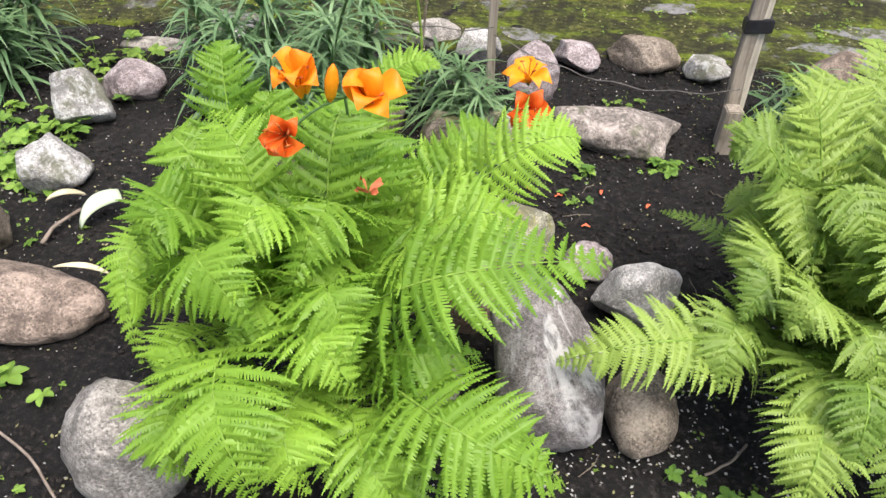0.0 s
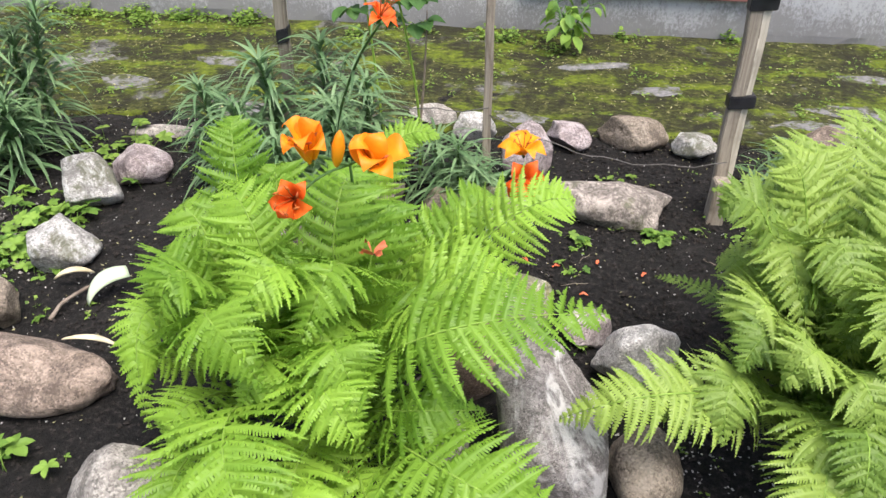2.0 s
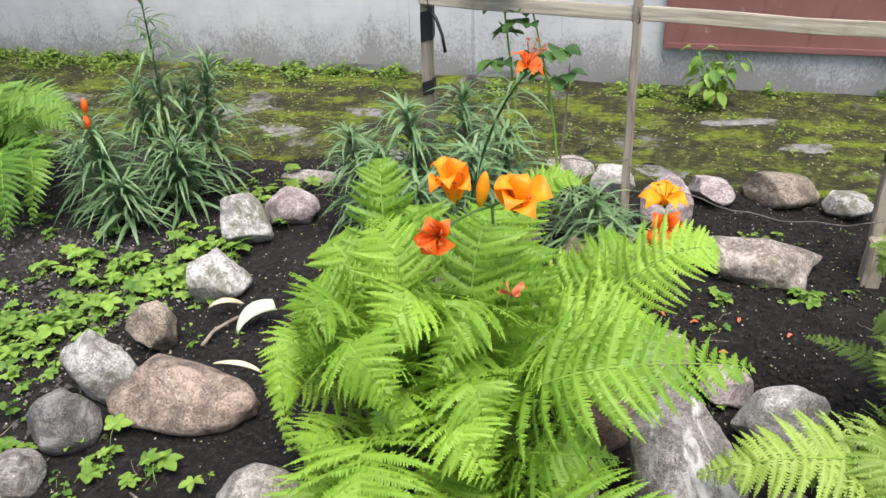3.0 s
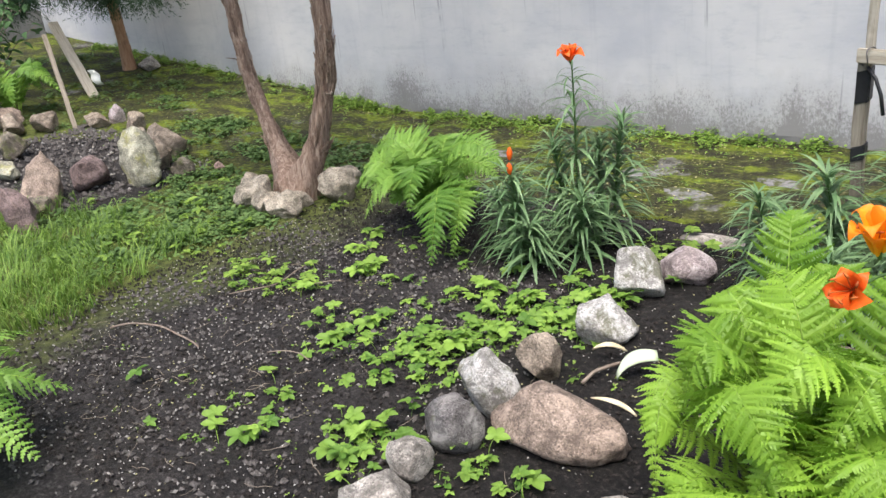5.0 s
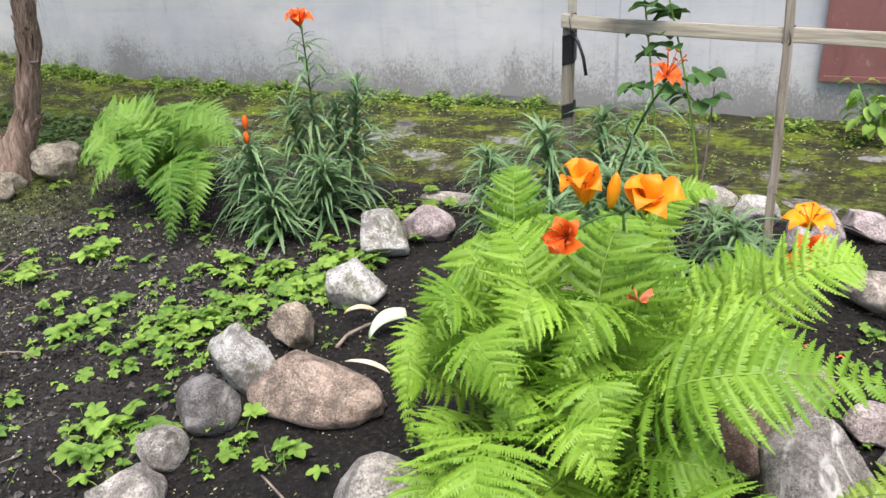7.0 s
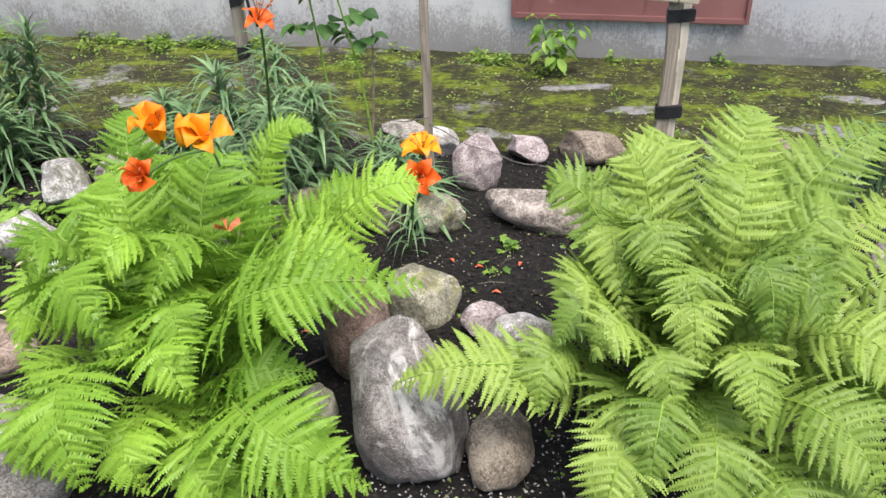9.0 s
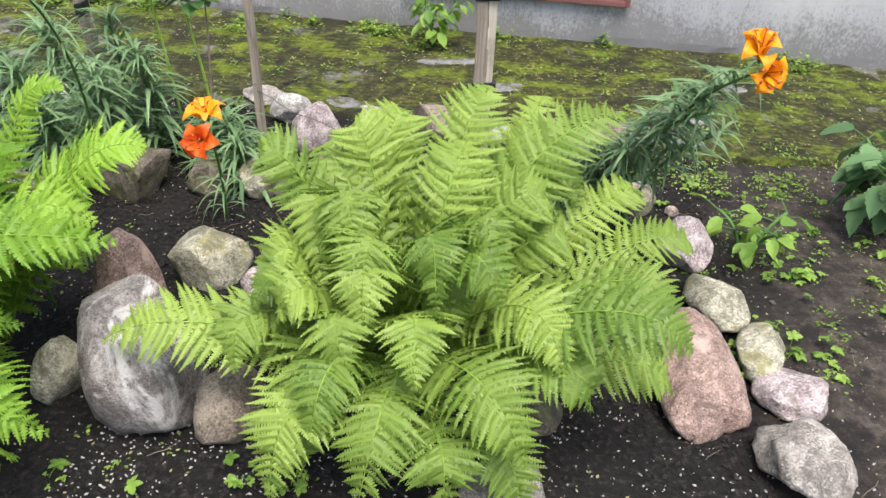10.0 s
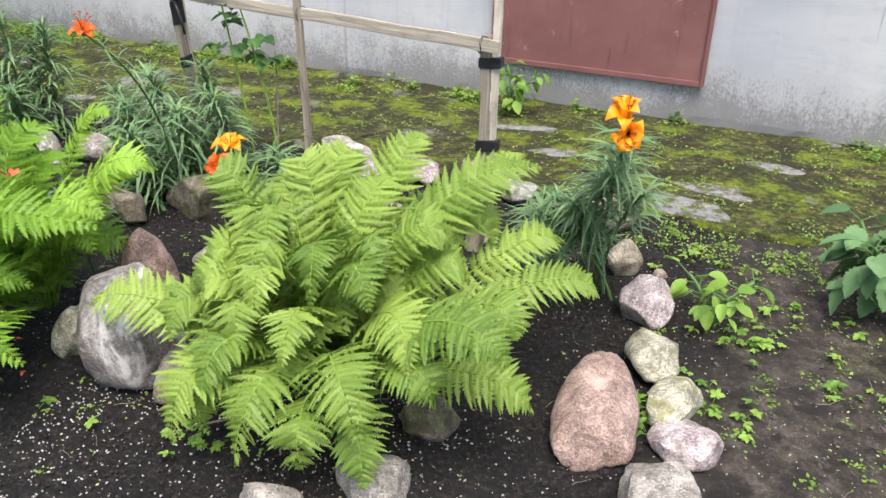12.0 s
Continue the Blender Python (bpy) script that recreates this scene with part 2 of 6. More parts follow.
FERN_A = fern_material("fern_yellow_green", (0.122, 0.255, 0.022), (0.342, 0.545, 0.070))
FERN_B = fern_material("fern_green", (0.121, 0.218, 0.034), (0.350, 0.478, 0.10))
FERN_C = fern_material("fern_deep_green", (0.085, 0.195, 0.028), (0.26, 0.44, 0.085))
FERN_STALK = plain("fern_stalk", (0.13, 0.23, 0.028), (0.25, 0.38, 0.06), 0.5)
LILY_LEAF = leaf_material("lily_leaf", (0.065, 0.145, 0.055), (0.24, 0.36, 0.175), 0.25, 0.42)
LILY_STEM = plain("lily_stem", (0.05, 0.11, 0.03), (0.10, 0.19, 0.05))
WEED = leaf_material("weed_leaf", (0.065, 0.165, 0.025), (0.31, 0.48, 0.085), 0.35, 0.55)
WEED_FINE = leaf_material("small_weed_leaf", (0.07, 0.15, 0.02), (0.27, 0.40, 0.07), 0.3, 0.55, True)
COVER = leaf_material("creeping_leaf", (0.05, 0.11, 0.03), (0.19, 0.29, 0.09), 0.3, 0.55, True)
GRASS = leaf_material("grass_blade", (0.06, 0.14, 0.02), (0.27, 0.40, 0.08), 0.35, 0.5, True)
ROSE_LEAF = leaf_material("rose_leaf", (0.035, 0.10, 0.025), (0.11, 0.23, 0.055), 0.3, 0.5)
BROAD_LEAF = leaf_material("broad_leaf", (0.07, 0.15, 0.06), (0.17, 0.295, 0.125), 0.25, 0.78, False, 35.0)
NEEDLE = leaf_material("juniper_needle", (0.015, 0.04, 0.02), (0.05, 0.10, 0.045), 0.15, 0.6, True)
SEED = leaf_material("fallen_seed", (0.17, 0.17, 0.06), (0.46, 0.43, 0.24), 0.1, 0.7, True)
GRIT = plain("grit", (0.2, 0.19, 0.18), (0.55, 0.53, 0.5), 0.8, 90.0)
CLOD = plain("clod", (0.008, 0.007, 0.006), (0.04, 0.033, 0.03), 0.95, 90.0, 0.8)
PETAL_FALLEN = plain("fallen_petal", (0.5, 0.09, 0.03), (0.65, 0.2, 0.1), 0.6)
GREY_G = granite("grey_granite", (0.26, 0.235, 0.21), (0.41, 0.38, 0.345), (0.07, 0.065, 0.06))
WHITE_G = granite("pale_granite", (0.36, 0.34, 0.32), (0.56, 0.545, 0.52), (0.12, 0.11, 0.10), (0.12, 0.12, 0.075), 0.13)
PINK_G = granite("pink_granite", (0.28, 0.19, 0.16), (0.405, 0.30, 0.26), (0.10, 0.06, 0.05), None, 0, 230.0)
TAN_G = granite("tan_granite", (0.27, 0.215, 0.18), (0.42, 0.345, 0.30), (0.08, 0.06, 0.05))
BROWN_G = granite("brown_stone", (0.22, 0.175, 0.135), (0.34, 0.285, 0.23), (0.06, 0.05, 0.04))
DARK_G = granite("dark_stone", (0.12, 0.10, 0.078), (0.235, 0.20, 0.16), (0.035, 0.03, 0.025), (0.095, 0.105, 0.035), 0.13)
LICHEN_G = granite("lichened_stone", (0.29, 0.28, 0.21), (0.46, 0.44, 0.35), (0.09, 0.085, 0.05), (0.25, 0.24, 0.085), 0.1)
VEIN_G = granite("veined_stone", (0.19, 0.168, 0.16), (0.33, 0.305, 0.295), (0.06, 0.05, 0.05), None, 0, 300.0, (0.62, 0.60, 0.59))
VEIN_DARK = granite("banded_dark_stone", (0.11, 0.10, 0.10), (0.2, 0.19, 0.185), (0.035, 0.03, 0.03), (0.10, 0.115, 0.045), 0.03, 260.0, (0.30, 0.29, 0.28))
MAUVE_G = granite("mauve_stone", (0.33, 0.27, 0.27), (0.50, 0.43, 0.43), (0.1, 0.07, 0.07), (0.16, 0.15, 0.10), 0.02)
VIOLET_G = granite("violet_brown_stone", (0.15, 0.105, 0.10), (0.27, 0.20, 0.19), (0.05, 0.035, 0.035))
RAIL_WOOD = wood_material("lichened_lath", (0.20, 0.17, 0.13), (0.47, 0.43, 0.35))
CHALK_G = granite("chalky_granite", (0.60, 0.565, 0.54), (0.80, 0.765, 0.74), (0.15, 0.13, 0.12), None, 0, 230.0)
CREAM_G = granite("cream_stone", (0.27, 0.232, 0.18), (0.43, 0.375, 0.30), (0.11, 0.09, 0.07))
RUST_G = granite("rusty_granite", (0.205, 0.155, 0.125), (0.35, 0.275, 0.225), (0.06, 0.045, 0.035))
SPECK_G = granite("speckled_granite", (0.25, 0.215, 0.19), (0.41, 0.36, 0.325), (0.05, 0.04, 0.035), (0.13, 0.13, 0.08), 0.06, 130.0)
WOOD_GREY = wood_material("weathered_wood", (0.13, 0.105, 0.08), (0.35, 0.305, 0.25))
WOOD_PALE = wood_material("pale_wood", (0.34, 0.30, 0.24), (0.62, 0.57, 0.48))
WOOD_ORANGE = wood_material("orange_bark", (0.26, 0.14, 0.075), (0.48, 0.29, 0.18))
TAPE = plain("black_tape", (0.012, 0.012, 0.014), (0.03, 0.03, 0.034), 0.4)
WIRE = plain("wire", (0.07, 0.065, 0.06), (0.17, 0.16, 0.155), 0.5, 40, 0.2, 0.6)
PAPER = plain("white_plastic", (0.72, 0.74, 0.7), (0.85, 0.86, 0.83), 0.5)
HUSK = plain("dry_leaf", (0.42, 0.34, 0.2), (0.68, 0.6, 0.43), 0.7)
HUSK_DARK = plain("dead_stalk", (0.11, 0.09, 0.07), (0.27, 0.23, 0.18), 0.85)
DRY_CLOD = plain("dry_clod", (0.03, 0.027, 0.026), (0.13, 0.118, 0.112), 0.95, 120.0, 0.8)
PALE_CRUMB = plain("pale_crumb", (0.10, 0.095, 0.088), (0.32, 0.30, 0.28), 0.9, 60.0)
TWIG = plain("dry_twig", (0.12, 0.09, 0.07), (0.28, 0.23, 0.19), 0.8)
DARKWALL = plain("old_concrete", (0.10, 0.105, 0.10), (0.2, 0.2, 0.195), 0.9, 5.0)


def bark_material():
    m = Mat("stripped_bark", 0.9)
    g = m.noise(m.coord((26, 26, 2.2)), 2.0, 7.0, 0.7, 0.9)
    c = m.ramp(g, [(0.3, (0.08, 0.05, 0.042)), (0.5, (0.29, 0.20, 0.15)), (0.72, (0.55, 0.44, 0.36))])
    m.color(c).bump(g, 1.0, 0.02)
    return m.m


def petal_material():
    m = Mat("lily_petal", 0.45)
    co = m.coord()
    ln = m.n("ShaderNodeVectorMath")
    ln.operation = "LENGTH"
    m.link(co, ln.inputs[0])
    f = m.math("ADD", m.math("MULTIPLY", ln.outputs["Value"], 9.0), m.math("MULTIPLY", m.noise(m.coord((1, 1, 1), True), 60.0), 0.25))
    c = m.ramp(f, [(0.2, (0.90, 0.48, 0.02)), (0.6, (0.9, 0.35, 0.014)), (0.98, (0.86, 0.15, 0.012))])
    m.color(c)
    m.translucent(c, 0.3)
    return m.m


def petal_red():
    m = Mat("red_orange_petal", 0.45)
    c = m.ramp(m.noise(m.coord((1, 1, 1), True), 30.0), [(0.3, (0.72, 0.085, 0.012)), (0.7, (0.86, 0.17, 0.02))])
    m.color(c)
    m.translucent(c, 0.3)
    return m.m


BARK, PETAL, PETAL_R = bark_material(), petal_material(), petal_red()


# ---- helpers of this scene ----
def mesh_of(name, verts, faces, material, smooth=True):
    me = bpy.data.meshes.new(name)
    me.from_pydata([tuple(v) for v in verts], [], [tuple(f) for f in faces])
    me.materials.append(material)
    if smooth:
        me.polygons.foreach_set("use_smooth", [True] * len(me.polygons))
    me.update()
    return me


def put(name, me, parent=None, m=None, label=""):
    ob = new(name, me)
    ob.parent = parent
    if m is not None:
        ob.matrix_basis = m
    if label:
        ob["label"] = label
    return ob


def empty(name, m, label, category, group="", kind=""):
    ob = new(name)
    ob.empty_display_size = 0.05
    ob.matrix_basis = m
    return tagged(ob, label, category, group, kind)


def ground_z(x, y):
    """Height of the soil; it climbs gently far to the west."""
    rise = 0.1 * max(0.0, -4.5 - x)
    return rise + 0.018 * noise.noise((x * 1.6, y * 1.6, 0.3)) + 0.010 * noise.noise((x * 7, y * 7, 1.0))


def tube(points, radii, sides=6, caps=True):
    """Vertices and faces of a tapering tube along points."""
    pts = [Vector(p) for p in points]
    verts, faces = [], []
    ref = Vector((0.31, 0.95, 0.05))
    for i, p in enumerate(pts):
        d = (pts[min(i + 1, len(pts) - 1)] - pts[max(i - 1, 0)]).normalized()
        a = d.cross(ref)
        a = a.normalized() if a.length > 1e-4 else d.orthogonal().normalized()
        b = d.cross(a)
        for k in range(sides):
            u = 2 * math.pi * k / sides
            verts.append(p + (a * math.cos(u) + b * math.sin(u)) * radii[i])
    for i in range(len(pts) - 1):
        for k in range(sides):
            k2 = (k + 1) % sides
            faces.append((i * sides + k, i * sides + k2, (i + 1) * sides + k2, (i + 1) * sides + k))
    if caps:
        faces.append(tuple(range(sides - 1, -1, -1)))
        faces.append(tuple(range((len(pts) - 1) * sides, len(pts) * sides)))
    return verts, faces


def join(parts):
    verts, faces = [], []
    for v, f in parts:
        o = len(verts)
        verts += [tuple(p) for p in v]
        faces += [tuple(i + o for i in q) for q in f]
    return verts, faces


def bezier(a, c, b, n):
    a, c, b = Vector(a), Vector(c), Vector(b)
    return [a * (1 - s) ** 2 + c * 2 * s * (1 - s) + b * s * s for s in (i / n for i in range(n + 1))]


def box_bm(sx, sy, sz, bevel=0.004, wobble=0.0, seed=0):
    """A bevelled batten, standing on its base, a little uneven."""
    bm = bmesh.new()
    bmesh.ops.create_cube(bm, size=1.0)
    bmesh.ops.scale(bm, vec=(sx, sy, sz), verts=bm.verts)
    bmesh.ops.translate(bm, vec=(0, 0, sz / 2), verts=bm.verts)
    long_edges = [e for e in bm.edges if abs(e.verts[0].co.z - e.verts[1].co.z) > sz * 0.5]
    bmesh.ops.subdivide_edges(bm, edges=long_edges, cuts=7, use_grid_fill=True)
    bmesh.ops.bevel(bm, geom=[e for e in bm.edges if e.calc_face_angle(0) > 1.0], offset=bevel, segments=2, affect="EDGES")
    if wobble:
        for v in bm.verts:
            v.co.x += wobble * noise.noise((v.co.z * 4, seed, 0.2))
            v.co.y += wobble * noise.noise((v.co.z * 4, seed, 7.2))
    return bm


def bm_mesh(name, bm, material, smooth=False):
    me = bpy.data.meshes.new(name)
    bm.to_mesh(me)
    bm.free()
    me.materials.append(material)
    if smooth:
        me.polygons.foreach_set("use_smooth", [True] * len(me.polygons))
    return me


# ---- ground, pavement, walls ----
def axis_steps(lo, a, b, hi, fine):
    inner = np.arange(a, b + 1e-6, fine)
    left, right, step = [], [], fine
    x = a
    while x > lo:
        step *= 1.25
        x -= step
        left.append(x)
    x, step = b, fine
    while x < hi:
        step *= 1.25
        x += step
        right.append(x)
    return np.concatenate([left[::-1], inner, right])


def build_ground():
    xs = axis_steps(-400, -4.2, 2.9, 400, 0.03)
    ys = axis_steps(-400, 0.2, 3.3, 400, 0.03)
    verts, faces = [], []
    for y in ys:
        for x in xs:
            z = ground_z(x, y) if abs(x) < 13 and abs(y) < 8 else 0.9 * min(1, max(0, (-4.5 - x) / 9))
            if -4.2 < x < 2.9 and 0.2 < y < 3.3:
                z += 0.006 * noise.noise((x * 22, y * 22, 3.0)) + 0.004 * noise.noise((x * 45, y * 45, 5.0))
            if y > 3.35:
                z -= 0.05
            verts.append((x, y, z))
    nx = len(xs)
    for j in range(len(ys) - 1):
        for i in range(nx - 1):
            faces.append((j * nx + i, j * nx + i + 1, (j + 1) * nx + i + 1, (j + 1) * nx + i))
    tagged(put("ground", mesh_of("ground", verts, faces, SOIL)), "dark crumbly garden soil with trodden earth and turf", "ground", kind="structure")


def wall_y(x):
    return 4.27 - 0.022 * x


def pave_z(x, y):
    rise = 0.1 * max(0.0, -4.5 - x)
    return rise + 0.012 + 0.010 * noise.noise((x * 2.1, y * 2.1, 9.0)) + 0.008 * noise.noise((x * 8, y * 8, 4.0)) + 0.02 * max(0.0, y - 3.9)


def build_pavement():
    xs = np.arange(-13, 6.01, 0.05)
    rows = 30
    verts, faces = [], []
    for j in range(rows + 1):
        for x in xs:
            edge = 2.93 + 0.14 * noise.noise((x * 1.3, 0.0, 2.0)) + 0.06 * noise.noise((x * 6, 0.0, 4.0)) - (0.2 if x < -3.5 else 0)
            s = max(0, j - 1) / (rows - 1)
            y = edge + (wall_y(x) + 0.05 - edge) * s
            z = pave_z(x, y) if j else ground_z(x, y) - 0.05
            verts.append((x, y - (0.012 if j == 0 else 0), z + (0.003 * noise.noise((x * 30, y * 30, 1)) if j else 0)))
    nx = len(xs)
    for j in range(rows):
        for i in range(nx - 1):
            faces.append((j * nx + i, j * nx + i + 1, (j + 1) * nx + i + 1, (j + 1) * nx + i))
    return tagged(put("pavement", mesh_of("pavement", verts, faces, MOSS)), "old concrete strip overgrown with green and yellow moss", "pavement", kind="structure")


def build_wall():
    """The plastered house wall, a grid whose foot is worn and uneven, with a back and top."""
    xs = np.arange(-12.6, 6.61, 0.08)
    zs = [-0.15, -0.03, 0.02, 0.06, 0.1, 0.16, 0.25, 0.4, 0.7, 1.2, 2.0, 3.2]
    verts, faces = [], []
    for z in zs:
        for x in xs:
            foot = 0.012 * max(0.0, noise.noise((x * 2.3, 3.0, 0.0)) + 0.1 + 0.5 * noise.noise((x * 9, 5.0, 0.0))) if z < 0.03 else 0.0
            verts.append((x, wall_y(x) + 0.006 * noise.noise((x * 1.5, z * 1.5, 0)) + foot, z))
    nx = len(xs)
    for j in range(len(zs) - 1):
        for i in range(nx - 1):
            faces.append((j * nx + i, j * nx + i + 1, (j + 1) * nx + i + 1, (j + 1) * nx + i))
    o = len(verts)
    for x in (xs[0], xs[-1]):
        for z in (-0.15, 3.2):
            verts.append((x, wall_y(x) + 0.35, z))
    top = (len(zs) - 1) * nx
    faces += [(o, o + 1, o + 3, o + 2), tuple([top + i for i in range(nx)] + [o + 3, o + 1]), tuple([j * nx for j in range(len(zs))][::-1] + [o, o + 1][::1]),
              tuple([j * nx + nx - 1 for j in range(len(zs))] + [o + 3, o + 2])]
    tagged(put("wall_north", mesh_of("wall_north", verts, faces, PLASTER, False)), "pale plastered house wall with dirt-splashed foot and streaks", "wall", kind="structure")
    # dark low wall that closes the garden at its far end
    bm = box_bm(0.25, 6.4, 1.0, 0.02)
    west = tagged(put("wall_west", bm_mesh("wall_west", bm, DARKWALL), None, pose(-11.0, 1.2, 0.0)), "dark old concrete wall with a pale coping", "wall", kind="structure")
    put("coping", bm_mesh("coping", box_bm(0.34, 6.0, 0.06, 0.01), WOOD_PALE), west, pose(0, 0, 1.0))


build_ground()
PAVE = build_pavement()
build_wall()


def irregular_slab(name, rx, ry, h, material, seed):
    rnd = random.Random(seed)
    k = 14
    ring = []
    for i in range(k):
        u = 2 * math.pi * i / k
        r = 0.78 + 0.3 * rnd.random()
        ring.append((rx * r * math.cos(u), ry * r * math.sin(u)))
    verts = [(x, y, -0.02) for x, y in ring] + [(x * 0.98, y * 0.98, h * 0.7) for x, y in ring] + [(x * 0.86, y * 0.86, h) for x, y in ring] + [(0, 0, h * 1.05)]
    faces = []
    for j in range(2):
        for i in range(k):
            faces.append((j * k + i, j * k + (i + 1) % k, (j + 1) * k + (i + 1) % k, (j + 1) * k + i))
    faces += [(2 * k + i, 2 * k + (i + 1) % k, 3 * k) for i in range(k)]
    return mesh_of(name, verts, faces, material)


def bare_stone():
    m = Mat("bare_stone", 0.88)
    co = m.coord(vary=True)
    n = m.noise(co, 45.0, 6.0, 0.7)
    c = m.ramp(n, [(0.3, (0.09, 0.088, 0.09)), (0.7, (0.23, 0.225, 0.23))])
    c = m.mix(m.ramp(m.noise(co, 14.0, 6.0, 0.7), [(0.47, 0.0), (0.56, 0.95)]), c, (0.05, 0.058, 0.012))
    m.color(c).bump(n, 0.8, 0.006)
    return m.m


STONE_BARE = bare_stone()
SLAB_AT = [(-1.9, 3.55, 0.17, 0.09), (-1.55, 3.28, 0.15, 0.10), (-1.95, 3.1, 0.10, 0.06), (-1.2, 3.6, 0.15, 0.06), (-0.95, 3.05, 0.20, 0.09),
           (0.95, 3.45, 0.22, 0.06), (0.62, 3.75, 0.2, 0.05), (1.55, 3.05, 0.30, 0.13), (0.25, 3.08, 0.13, 0.07), (1.95, 3.7, 0.16, 0.07), (-3.3, 3.2, 0.2, 0.12),
           (-3.0, 3.6, 0.22, 0.08), (-4.0, 3.7, 0.2, 0.1), (1.7, 3.3, 0.25, 0.08)]
for i, (x, y, rx, ry) in enumerate(SLAB_AT):
    put("stone", irregular_slab("stone", rx, ry, 0.006, STONE_BARE, i), PAVE, pose(x, y, pave_z(x, y) - 0.002, 0, 0, random.Random(i).uniform(-25, 25)))


# ---- rocks ----
def rock_mesh(w, d, h, material, seed, cuts=5, rough=0.05, sub=4):
    rnd = random.Random(seed)
    bm = bmesh.new()
    bmesh.ops.create_icosphere(bm, subdivisions=sub, radius=1.0)
    planes = []
    for _ in range(cuts + 4 if cuts > 1 else cuts):
        n = Vector((rnd.gauss(0, 1), rnd.gauss(0, 1), rnd.gauss(0.2, 0.7))).normalized()
        planes.append((n, rnd.uniform(0.57, 0.87) if cuts < 8 else rnd.uniform(0.48, 0.80)))
    grow = 1.03 + 0.006 * min(8, cuts + 3)
    off = Vector((rnd.uniform(0, 50), rnd.uniform(0, 50), rnd.uniform(0, 50)))
    for v in bm.verts:
        p = v.co.copy()
        for n, k in planes:
            s = p.dot(n)
            if s > k:
                p -= n * (s - k) * 0.96
        p *= 1 + 0.15 * noise.noise(p * 1.1 + off) + rough * 1.2 * noise.noise(p * 3.2 + off) + rough * 0.5 * noise.noise(p * 8 + off)
        k = 1 - (0.30 if h > w * 1.45 and cuts else 0.10) * max(-0.4, p.z)
        p.x, p.y = p.x * k, p.y * k
        if d > 1.8 * w:
            p.x *= 1 - 0.17 * p.y
        v.co = (p.x * w / 2 * grow, p.y * d / 2 * grow, p.z * h / 2 * grow)
    return bm_mesh("rock", bm, material, True)


